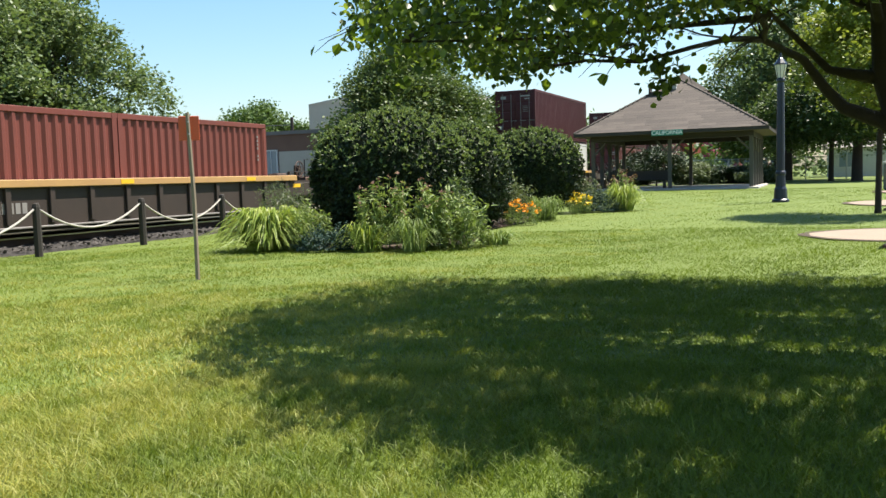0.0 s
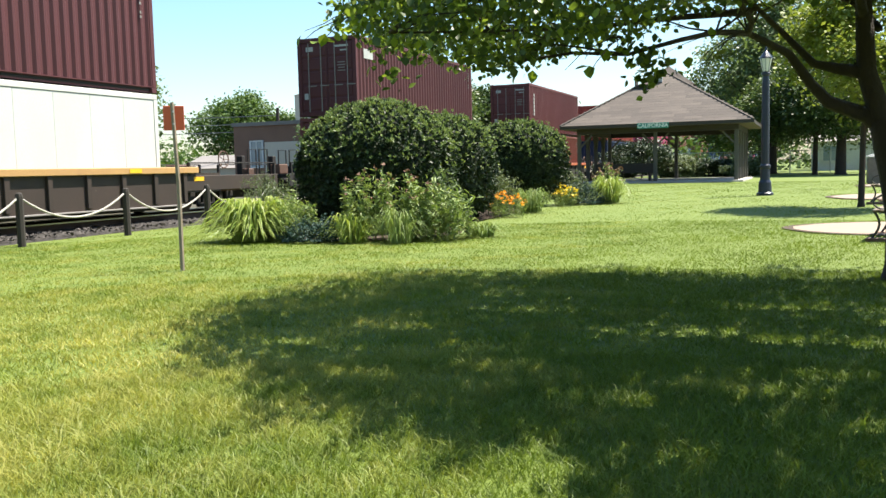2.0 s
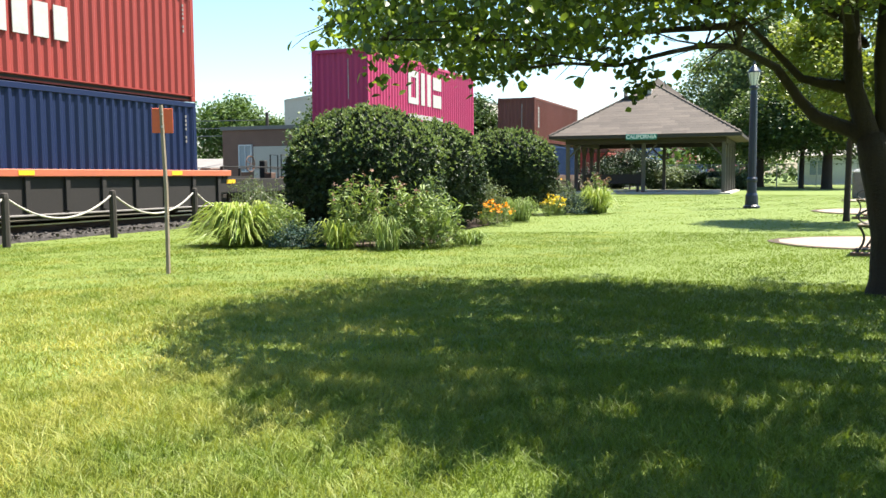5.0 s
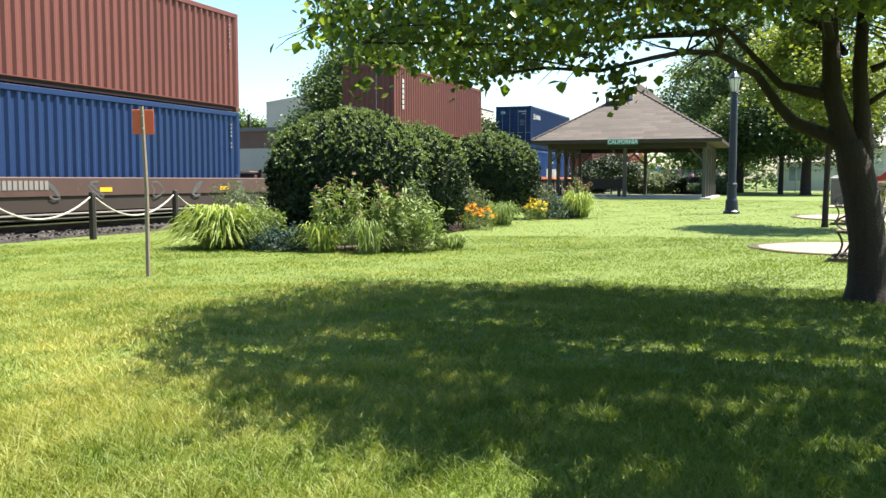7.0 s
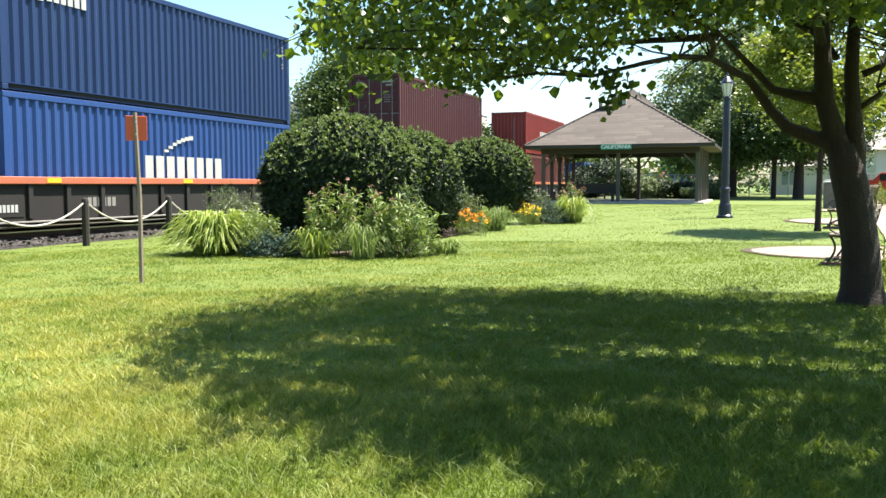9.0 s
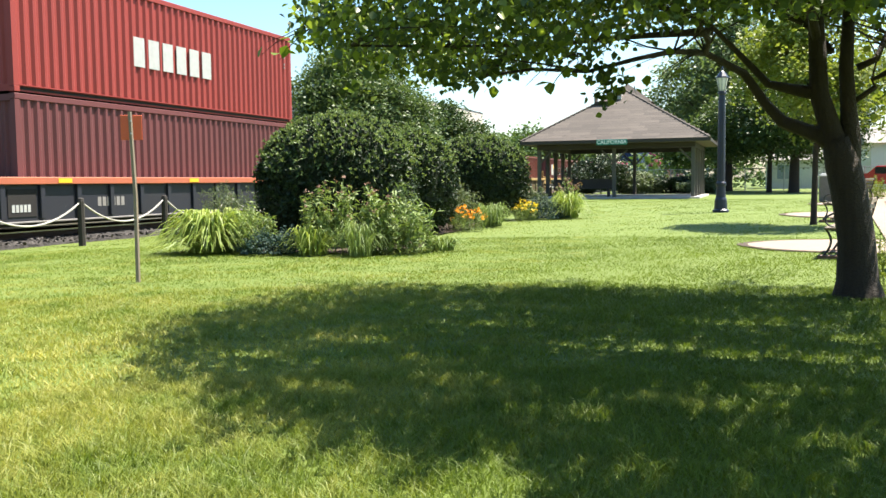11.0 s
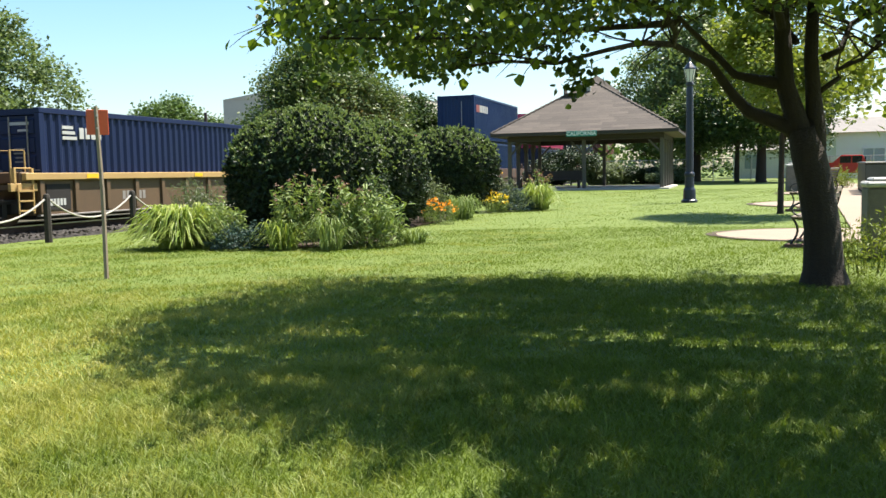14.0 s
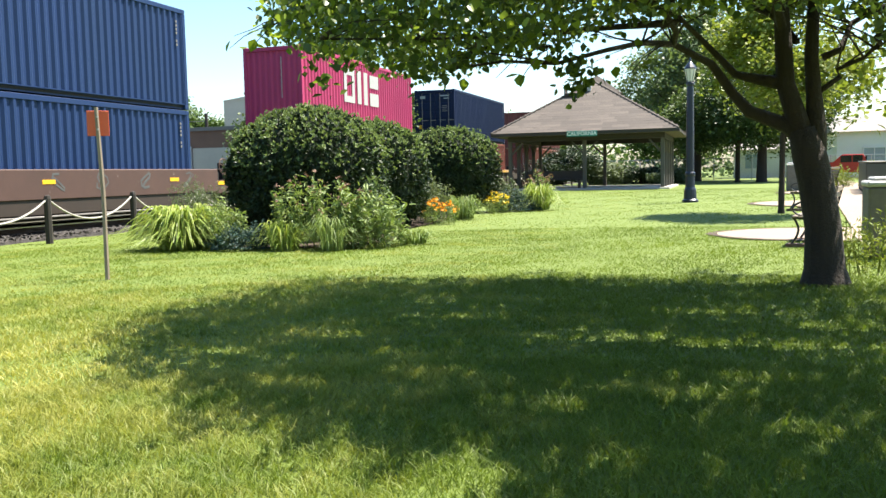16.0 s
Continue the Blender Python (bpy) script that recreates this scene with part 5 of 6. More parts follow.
building("brick_building", -27.5, 52.6, 9.5, 13.0, 3.8, BRICK_WALL, ROOF_GREY, "low brown brick building with pale painted panels", CREAM_WALL, ((-3.1, 2.1, 0.8, 1.5),))
building("shed", -36.2, 51.5, 4.6, 5.0, 1.35, CREAM_WALL, ROOF_GREY, "small pale shed with a low pitched roof", None, (), 0, 0.9)
building("hall", -30.2, 69.0, 15.0, 14.0, 7.0, CREAM_WALL, CREAM_WALL, "tall plain cream-walled hall with a shallow gable", None, (), 90, 0.9, 0.05)
building("house", 20.5, 76.0, 26.0, 10.0, 3.4, WHITE_WALL, ROOF_GREY, "long white house with a low grey roof", None, ((-10.5, 1.6, 1.4, 1.2), (-7.0, 1.6, 1.4, 1.2), (-2.5, 1.6, 1.4, 1.2)), 0, 1.3, 0.4)
building("house", 4.5, 86.0, 8.0, 7.0, 2.5, WHITE_WALL, ROOF_GREY, "white house beyond the chain-link fence", None, ((-2.5, 1.5, 1.2, 1.2), (1.5, 1.5, 1.2, 1.2)), 0, 1.2, 0.4)


def pickup(x, y, rz):
    root = empty("pickup_truck", x, y, 0.38, rz)
    bm = bmesh.new()
    side = ((-2.7, 0.55), (-2.75, 1.02), (-0.75, 1.05), (-0.55, 1.62), (0.75, 1.64), (1.25, 1.12), (2.55, 1.0), (2.7, 0.6), (2.6, 0.42), (-2.6, 0.42))
    l = [bm.verts.new((px, -0.92, pz)) for px, pz in side]
    r = [bm.verts.new((px, 0.92, pz)) for px, pz in side]
    bm.faces.new(l)
    bm.faces.new(r[::-1])
    for k in range(len(side)):
        bm.faces.new((l[k], r[k], r[(k + 1) % len(side)], l[(k + 1) % len(side)])[::-1])
    bmesh.ops.bevel(bm, geom=list(bm.edges), offset=0.04, segments=1, affect="EDGES")
    part("body", bm, CAR_RED, root)
    for s in (-1, 1):
        part("side_window", boxes((-0.5, 0.1, s * 0.93 - 0.012, s * 0.93 + 0.012, 1.10, 1.56), (0.17, 0.85, s * 0.93 - 0.012, s * 0.93 + 0.012, 1.10, 1.54)), CAR_GLASS, root)
        for wx in (-1.75, 1.75):
            part("wheel_arch", tube(bmesh.new(), ((wx, s * 0.925, 0.44), (wx, s * 0.80, 0.44)), 0.46, 16), BLACK_IRON, root)
            part("wheel", tube(bmesh.new(), ((wx, s * 0.95, 0.38), (wx, s * 0.70, 0.38)), 0.38, 16), TYRE, root)
    part("rear_window", boxes((-0.74, -0.64, -0.7, 0.7, 1.15, 1.52)), CAR_GLASS, root)
    part("bumper", boxes((-2.86, -2.74, -0.85, 0.85, 0.45, 0.62)), CHAIN_LINK, root)
    part("bumper", boxes((2.66, 2.78, -0.85, 0.85, 0.45, 0.62)), CHAIN_LINK, root)
    return tagged(root, "red pickup truck parked by the white house", "pickup truck")


pickup(8.1, 66.0, 172)

# ---- the goods train ----
SPEED = 21.86  # metres a second, towards the viewer's side
BOX_L, BOX_W = 12.19, 2.44
MOVERS = []  # (thing, x, place along the train, z)


def wave_panel(length, height, out, pitch=0.279, depth=0.052, segs=None):
    """A corrugated steel wall from y = 0 to length, facing +x when out is 1."""
    n = max(2, round(length / pitch))
    p = length / n
    ys, xs = [0.0], [0.0]
    for k in range(n):
        for f, d in ((0.13, 0.0), (0.37, -1.0), (0.63, -1.0), (0.87, 0.0)):
            ys.append((k + f) * p)
            xs.append(d * depth)
    ys.append(length)
    xs.append(0.0)
    v = [(out * x, y, 0) for x, y in zip(xs, ys)] + [(out * x, y, height) for x, y in zip(xs, ys)]
    m = len(ys)
    f = [(k, k + 1, m + k + 1, m + k) if out > 0 else (k + 1, k, m + k, m + k + 1) for k in range(m - 1)]
    return v, f


def panel_mesh(key, length, height, out):
    v, f = wave_panel(length, height, out)
    me = bpy.data.meshes.new(key)
    me.from_pydata(v, [], f)
    me.update()
    return me


def shared(cache, key, make):
    if key not in cache:
        cache[key] = make()
    return cache[key]


MESHES = {}


def mesh_of(bm, name):
    me = bpy.data.meshes.new(name)
    bm.to_mesh(me)
    bm.free()
    return me


def copy_with(key, make, material):
    """The shared shape in one paint."""
    def painted():
        me = shared(MESHES, key, make).copy()
        me.materials.clear()
        me.materials.append(material)
        return me
    return shared(MESHES, (key, material.name), painted)


def end_wall_mesh(h):
    v, f = wave_panel(BOX_W - 0.24, h - 0.3, 1, 0.24, 0.03)
    me = bpy.data.meshes.new("end_wall")
    me.from_pydata([(y - (BOX_W - 0.24) / 2, x * -1 + 0.03, z + 0.16) for x, y, z in v], [], [q[::-1] for q in f])
    me.update()
    return me


def door_leaf(x0, x1, h):
    """One door leaf: a steel sheet pressed into five shallow fields."""
    bm, rows = bmesh.new(), []
    zs = [(0.16, 0.055)]
    for k in range(5):
        z0, st = 0.2 + k * (h - 0.42) / 5, (h - 0.42) / 5
        zs += [(z0 + 0.03, 0.055), (z0 + 0.06, 0.03), (z0 + st - 0.06, 0.03), (z0 + st - 0.03, 0.055)]
    zs.append((h - 0.18, 0.055))
    for z, y in zs:
        rows.append([bm.verts.new((x, yy, z)) for x, yy in ((x0, 0.055), (x0 + 0.05, 0.055), (x0 + 0.07, y), (x1 - 0.07, y), (x1 - 0.05, 0.055), (x1, 0.055))])
    for a, b in zip(rows, rows[1:]):
        for i in range(5):
            bm.faces.new((a[i], a[i + 1], b[i + 1], b[i]))
    return bm


def freight_container(paint, u, z, h, doors, label, marks=(), plain=False, seam=False):
    """A steel freight box whose near end lies at u along the train, base at z. marks: (kind, y, z, w, h, material) on the side that shows."""
    mat = PAINT[paint]
    root = empty("freight_container")
    half = BOX_W / 2
    for s in (-1, 1):
        if plain:
            ob = part("side_wall", copy_with(("flat", h), lambda: mesh_of(boxes(*[(-0.008, 0.006, 0.13 + k * 1.085, 0.13 + k * 1.085 + 1.077, 0.15, h - 0.14) for k in range(11)], (-0.02, -0.008, 0.1, 12.09, 0.15, h - 0.14)), "side_wall"), mat), mat, root)
            ob.matrix_basis = pose(s * (half - 0.02), 0 if s > 0 else BOX_L, 0, 0, 0, 0 if s > 0 else 180)
        else:
            ob = part("side_wall", copy_with(("side", h), lambda: panel_mesh("side_wall", BOX_L - 0.26, h - 0.28, 1), mat), mat, root)
            ob.matrix_basis = pose(s * (half - 0.012), 0.13 if s > 0 else BOX_L - 0.13, 0.15, 0, 0, 0 if s > 0 else 180)
        part("top_rail", copy_with(("top", s), lambda: mesh_of(boxes((s * half - 0.06 if s > 0 else -half, half if s > 0 else -half + 0.06, 0.12, BOX_L - 0.12, -0.13, 0.0), bevel=0.008), "top_rail"), mat), mat, root).matrix_basis = pose(0, 0, h)
        part("bottom_rail", copy_with(("bottom", s), lambda: mesh_of(boxes((half - 0.12 if s > 0 else -half + 0.07, half - 0.07 if s > 0 else -half + 0.12, 0.12, BOX_L - 0.12, 0.02, 0.16), (half - 0.08 if s > 0 else -half + 0.010, half - 0.010 if s > 0 else -half + 0.08, 0.12, BOX_L - 0.12, 0.142, 0.165)), "bottom_rail"), mat), mat, root)
        for e in (0, 1):
            y = 0.0 if e == 0 else BOX_L - 0.13
            part("corner_post", copy_with(("post", s, h), lambda: mesh_of(boxes((s * half - 0.13 if s > 0 else -half, half if s > 0 else -half + 0.13, 0, 0.13, 0.13, h - 0.13)), "corner_post"), mat), mat, root).matrix_basis = pose(0, y, 0)
            for zz in (0.0, h - 0.125):
                part("corner_casting", copy_with(("casting", s), lambda: mesh_of(boxes((s * (half + 0.004) - 0.165 if s > 0 else -half - 0.004, half + 0.004 if s > 0 else -half + 0.161, -0.004, 0.172, 0.0, 0.125), bevel=0.012), "corner_casting"), mat), mat, root).matrix_basis = pose(0, y - (0.04 if e else 0), zz)
    part("roof", copy_with("lid", lambda: mesh_of(boxes((-half + 0.06, half - 0.06, 0.1, BOX_L - 0.1, -0.05, -0.02)), "roof"), mat), mat, root).matrix_basis = pose(0, 0, h)
    part("floor", copy_with("base", lambda: mesh_of(boxes((-half + 0.06, half - 0.06, 0.1, BOX_L - 0.1, 0.06, 0.12)), "floor"), CAR_DARK), CAR_DARK, root)
    far = part("end_wall", copy_with(("end", h), lambda: end_wall_mesh(h), mat), mat, root)
    far.matrix_basis = pose(0, BOX_L - 0.02, 0, 0, 0, 180)
    for e in (0, 1):
        part("end_rail", copy_with("end_rail", lambda: mesh_of(boxes((-half + 0.13, half - 0.13, 0.0, 0.1, 0.02, 0.16)), "end_rail"), mat), mat, root).matrix_basis = pose(0, 0 if e == 0 else BOX_L - 0.1, 0)
        part("end_rail", copy_with("end_rail", None, mat), mat, root).matrix_basis = pose(0, 0 if e == 0 else BOX_L - 0.1, h - 0.18)
    if doors:
        for s in (-1, 1):
            x0, x1 = (0.008, half - 0.13) if s > 0 else (-half + 0.13, -0.008)
            bm = door_leaf(x0, x1, h)
            door = part("door", copy_with(("door", s, h), lambda bm=bm: mesh_of(bm, "door"), mat), mat, root)
            for k in (0.3, 0.78):
                xx = x0 + (x1 - x0) * k
                part("lock_rod", copy_with(("rod", h), lambda: mesh_of(tube(bmesh.new(), ((0, 0, 0.18), (0, 0, h - 0.2)), 0.019, 6), "lock_rod"), GREY_MARK), GREY_MARK, door).matrix_basis = pose(xx, 0.01, 0)
                part("handle", copy_with("handle", lambda: mesh_of(boxes((-0.02, 0.34, -0.012, 0.012, -0.018, 0.018)), "handle"), GREY_MARK), GREY_MARK, door).matrix_basis = pose(xx - 0.02, 0.0, 1.12)
        for mx, mz, mw, mh, mm in ((0.62, h - 0.36, 0.55, 0.07, LIGHT_MARK), (0.72, h - 0.52, 0.3, 0.05, LIGHT_MARK), (0.6, h - 0.95, 0.30, 0.035, GREY_MARK), (0.6, h - 1.05, 0.34, 0.035, GREY_MARK), (0.6, h - 1.15, 0.26, 0.035, GREY_MARK), (0.6, h - 1.25, 0.30, 0.035, GREY_MARK), (-0.72, h - 0.42, 0.3, 0.16, LIGHT_MARK), (-0.9, 0.75, 0.16, 0.22, REFLECTOR if paint in ("navy", "blue") else LIGHT_MARK), (0.85, 0.35, 0.14, 0.07, LIGHT_MARK)):
            part("marking", boxes((mx - mw / 2, mx + mw / 2, 0.018, 0.028, mz - mh / 2, mz + mh / 2)), mm, root)
    else:
        near = part("end_wall", copy_with(("end", h), None, mat), mat, root)
        near.matrix_basis = pose(0, 0.02, 0)
        part("marking", boxes((0.36, 0.385, -0.004, 0.01, h * 0.33, h * 0.86)), LIGHT_MARK, root)
    if plain:
        unit = part("refrigeration_unit", boxes((-half + 0.16, half - 0.16, -0.12, 0.03, 1.2, h - 0.2), bevel=0.03), PAINT["navy"], root, "dark blue refrigeration unit")
        part("grille", boxes((-half + 0.22, 0.25, -0.15, -0.121, 1.5, h - 0.3), (0.30, 0.52, -0.15, -0.121, 1.5, h - 0.28), bevel=0.01), LIGHT_MARK, unit, "pale cover panel")
        part("marking", boxes((-0.6, -0.1, -0.158, -0.151, 1.75, 1.95)), RED_MARK, unit)
        part("marking", boxes((0.85, 0.97, -0.128, -0.121, 1.6, 2.1)), LIGHT_MARK, unit)
        part("marking", boxes((0.1, 0.7, -0.128, -0.121, 1.25, 1.36)), LIGHT_MARK, unit)
    if seam:
        part("corner_post", boxes((half - 0.12, half + 0.006, BOX_L / 2 - 0.17, BOX_L / 2 - 0.02, 0.0, h), (half - 0.12, half + 0.006, BOX_L / 2 + 0.02, BOX_L / 2 + 0.17, 0.0, h)), mat, root, "paired corner posts where two short boxes meet")
    for kind, y, zz, w, hh, mm in marks:
        part("marking", mark_shape(kind, w, hh), mm, root).matrix_basis = pose(half - 0.008, y, zz)
    if not plain:
        part("marking", copy_with(("code", h), lambda: mesh_of(boxes(*[(half - 0.03, half - 0.006, BOX_L - 0.46, BOX_L - 0.405, h - 0.42 - 0.11 * k, h - 0.355 - 0.11 * k) for k in range(7) if k != 4]), "marking"), GREY_MARK), GREY_MARK, root, "illegible column of small stencilled characters")
    tagged(root, label, "freight container", "containers on the train")
    MOVERS.append((root, TRACK_X, u, z))
    return root


def mark_shape(kind, w, h):
    """Painted signs on a box side as plain shapes, lying in the y-z plane and wrapping over the steel waves as short strips."""
    bm = bmesh.new()

    def strip(y0, y1, z0, z1, x=0.004):
        n = max(1, round((y1 - y0) / 0.14))
        for k in range(n):
            a, b = y0 + (y1 - y0) * k / n, y0 + (y1 - y0) * (k + 1) / n
            box(bm, -0.02, x, a, b, z0, z1)
    if kind == "bar":
        strip(0, w, 0, h)
    elif kind == "bars":
        n = max(2, round(w / (h * 0.75)))
        for k in range(n):
            strip(w * k / n, w * (k + 0.72) / n, 0, h)
    elif kind == "column":
        n = max(3, round(h / (w * 1.15)))
        for k in range(n):
            strip(0, w, h * (k + 0.14) / n, h * (k + 0.9) / n)
    elif kind == "blocks":
        q = w / 3
        t = q * 0.2
        strip(0, t, 0, h), strip(q * 0.62, q * 0.62 + t, 0, h), strip(t, q * 0.62, h - t, h), strip(t, q * 0.62, 0, t)
        strip(q * 1.05, q * 1.05 + 1.5 * t, 0, h), strip(q * 1.58, q * 1.58 + 1.5 * t, 0, h)
        for f in (0.0, 0.56):
            strip(q * 2.1, q * 2.85, h * f, h * (f + 0.4))
    elif kind == "swoosh":
        for k in range(7):
            f = k / 7
            strip(w * f, w * (f + 1 / 7), h * (1 - (1 - f) ** 2) * 0.75, h * (1 - (1 - f) ** 2) * 0.75 + h * (0.14 + 0.1 * f))
    elif kind == "stripes":
        for k in range(3):
            strip(0, w * (1 - 0.12 * k), h * k / 3, h * (k + 0.6) / 3)
    return bm


def wheelset():
    bm = bmesh.new()
    tube(bm, ((-0.95, 0, 0), (0.95, 0, 0)), 0.075, 8)
    for s in (-1, 1):
        prof = ((0.68 * s, 0.455), (0.71 * s, 0.455), (0.72 * s, 0.425), (0.82 * s, 0.42))
        tube(bm, [(p, 0, 0) for p, _ in prof], [r for _, r in prof], 20)
        for k in range(3):
            a = 2 * math.pi * k / 3
            tube(bm, ((0.822 * s, 0.2 * math.cos(a), 0.2 * math.sin(a)), (0.835 * s, 0.2 * math.cos(a), 0.2 * math.sin(a))), 0.05, 6)
    return mesh_of(bm, "wheelset")


def truck_side():
    bm = bmesh.new()
    for s in (-1, 1):
        x0, x1 = (0.90, 1.06) if s > 0 else (-1.06, -0.90)
        box(bm, x0, x1, -1.15, 1.15, 0.50, 0.62, 0.03)
        box(bm, x0, x1, -0.45, 0.45, 0.12, 0.24, 0.03)
        for y in (-0.5, 0.5):
            box(bm, x0, x1, y - 0.07, y + 0.07, 0.2, 0.55)
        for y in (-0.86, 0.86):
            box(bm, x0 - 0.02, x1 + 0.05, y - 0.17, y + 0.17, 0.28, 0.55, 0.03)
        for y in (-0.22, -0.02, 0.18):
            tube(bm, (((x0 + x1) / 2, y, 0.24), ((x0 + x1) / 2, y, 0.5)), 0.075, 8)
    box(bm, -0.9, 0.9, -0.2, 0.2, 0.38, 0.62)
    return mesh_of(bm, "side_frame")


WHEELS = []


def flat_stroke(pts, r, x):
    """A brush stroke that lies flat on the wagon side at x."""
    bm = tube(bmesh.new(), pts, r, 6)
    for v in bm.verts:
        v.co.x = x + 0.003 + (v.co.x - x) * 0.06
    return bm



def well_car(u0, u1, well0, well1, paint, sill, style, label, shared_truck=False, top=1.21):
    """A low well wagon between the couplings u0 and u1, its well from well0 to well1 along the train."""
    root = empty("well_wagon")
    L, a, b = u1 - u0, well0 - u0, well1 - u0
    hw = 1.46
    for s in (-1, 1):
        x0, x1 = (hw - 0.16, hw) if s > 0 else (-hw, -hw + 0.16)
        if style == "box":
            part("side_panel", boxes((x0 + 0.03, x1 - 0.03, a, b, 0.28, 0.62), bevel=0.01), CAR_BROWN, root, "dark lower side panel")
            part("sill", boxes((x0, x1, a - 0.3, b + 0.3, 0.62, top), bevel=0.02), sill, root)
        else:
            part("side_panel", boxes((x0 + 0.07, x1 - 0.07, a, b, 0.24, top - 0.15)), paint, root)
            part("sill", boxes((x0 - 0.02, x1 + 0.03, a - 0.45, b + 0.45, top - 0.16, top), bevel=0.012), sill, root)
            n = round((b - a) / 1.14)
            rib = copy_with(("rib", s), lambda: mesh_of(boxes((x0 + 0.02, x1 - 0.005, -0.07, 0.07, 0.30, top - 0.162), bevel=0.01), "rib"), sill if style == "lit_ribs" else paint)
            for k in range(n + 1):
                part("rib", rib, paint, root).matrix_basis = pose(0, a + 0.08 + (b - a - 0.16) * k / n, 0)
        if style != "box" and a > 2.2:
            for q0, q1 in ((a - 1.5, a), (b, b + 1.5)):
                part("end_panel", boxes((x0 + 0.07, x1 - 0.07, q0, q1, 0.55, top - 0.16)), paint, root)
        part("bottom_chord", boxes((x0 + 0.02, x1 - 0.02, a, b, 0.21, 0.25), bevel=0.008), GREY_MARK, root, "worn pale bottom edge")
    part("well_floor", boxes((-hw + 0.17, hw - 0.17, a, b, 0.14, 0.24)), CAR_DARK, root)
    for e, (p, q) in enumerate(((0.35, a - 0.02), (b + 0.02, L - 0.35))):
        if q - p < 0.3:
            continue
        lo, hi = (p, q)
        lit = style in ("lit_ribs", "lit")
        bm = bmesh.new()
        box(bm, -0.85, 0.85, lo, hi, 0.90, 0.97, 0.01)
        box(bm, -0.3, 0.3, lo - 0.2, hi + 0.2, 0.55, 0.90)
        # added filler box that blocks the bright view under the frame
        box(bm, -0.62, 0.62, lo, hi, 0.30, 0.86)
        for q in np.arange(lo + 0.1, hi, 0.45):  # cross bearers out to the side sills
            box(bm, -1.36, 1.36, float(q), float(q) + 0.09, 0.84, 0.95)
        part("end_platform", bm, CAR_TAN if lit else CAR_DARK, root, "end frame with an added filler box beneath")
        for s in (-1, 1):
            x0, x1 = (1.33, 1.41) if s > 0 else (-1.41, -1.33)
            part("end_skirt", boxes((x0, x1, lo, hi, 0.80 if lit else 0.58, 0.98), bevel=0.01), sill if lit else paint, root)
            for q in (lo + 0.12, hi - 0.16):
                part("end_post", boxes((x0, x1, q, q + 0.06, 0.98, 1.32)), sill if lit else CAR_DARK, root)
            part("hand_rail", tube(bmesh.new(), ((s * 1.37, lo + 0.15, 1.32), (s * 1.37, hi - 0.13, 1.32)), 0.018, 5), sill if lit else CAR_DARK, root)
        if hi - lo > 1.0:
            wheel = bmesh.new()
            ring_pts = [(1.02 + 0.0 * i, (lo + hi) / 2 + 0.24 * math.cos(2 * math.pi * i / 14), 1.42 + 0.24 * math.sin(2 * math.pi * i / 14)) for i in range(15)]
            tube(wheel, ring_pts, 0.018, 5)
            for i in range(0, 14, 3):
                tube(wheel, ((1.02, (lo + hi) / 2, 1.42), ring_pts[i]), 0.011, 4)
            part("brake_wheel", wheel, sill if lit else RUST, root)
            part("air_cylinder", tube(bmesh.new(), ((0.98, lo + 0.3, 0.70), (0.98, lo + 0.34, 0.70), (0.98, hi - 0.34, 0.70), (0.98, hi - 0.3, 0.70)), (0.10, 0.15, 0.15, 0.10), 10), CAR_DARK, root)
            part("brake_pipe", tube(bmesh.new(), ((1.2, lo, 0.62), (1.2, (lo + hi) / 2, 0.56), (1.2, hi, 0.62)), 0.028, 5), RUST, root)
            part("valve_box", boxes((0.55, 0.9, lo + 0.25, lo + 0.75, 0.97, 1.28), (0.6, 0.85, hi - 0.7, hi - 0.4, 0.97, 1.16), bevel=0.02), CAR_TAN if lit else RUST, root)
            part("reflector", boxes((1.411, 1.417, lo + 0.3, lo + 0.72, 0.84, 0.95)), REFLECTOR, root, "yellow reflector strip")
        bulk = a if e == 0 else b
        part("bulkhead", boxes((-1.3, 1.3, bulk - 0.08, bulk + 0.08, 0.24, 1.16)), paint, root)
        part("step_raise", boxes((-1.38, 1.38, *((bulk - 0.5, bulk - 0.1) if e == 0 else (bulk + 0.1, bulk + 0.5)), 0.97, 1.24), bevel=0.03), CAR_DARK if not lit else paint, root)
        if hi - lo > 0.6:
            mid = (lo + hi) / 2 if hi - lo < 1.2 else lo + 0.5 if e == 0 else hi - 0.5
            for x in (1.25, 0.85):
                part("grab_rail", tube(bmesh.new(), ((x, mid - 0.22, 0.95), (x, mid - 0.22, 1.72), (x, mid + 0.22, 1.72), (x, mid + 0.22, 0.95)), 0.022, 5), sill if style in ("lit_ribs", "lit") else CAR_DARK, root)
            part("brake_stand", boxes((0.35, 0.55, mid - 0.1, mid + 0.1, 0.97, 1.55), bevel=0.02), sill if style in ("lit_ribs", "lit") else CAR_DARK, root)
            part("ladder", boxes(*[(1.42, 1.47, mid - 0.22, mid + 0.22, 0.35 + 0.22 * k, 0.385 + 0.22 * k) for k in range(3)], (1.43, 1.46, mid - 0.24, mid - 0.21, 0.3, 0.95), (1.43, 1.46, mid + 0.21, mid + 0.24, 0.3, 0.95)), sill if style in ("lit_ribs", "lit") else CAR_DARK, root)
            part("air_hose", tube(bmesh.new(), [(0.5, (lo - 0.3 if e == 0 else hi + 0.3), 0.75 - 0.35 * math.sin(k * 0.52)) for k in range(7)], 0.025, 5), TYRE, root)
    part("coupler", boxes((-0.14, 0.14, -0.4, 0.9, 0.72, 0.98), (-0.14, 0.14, L - 0.9, L + 0.2, 0.70, 0.96), bevel=0.03), RUST, root)
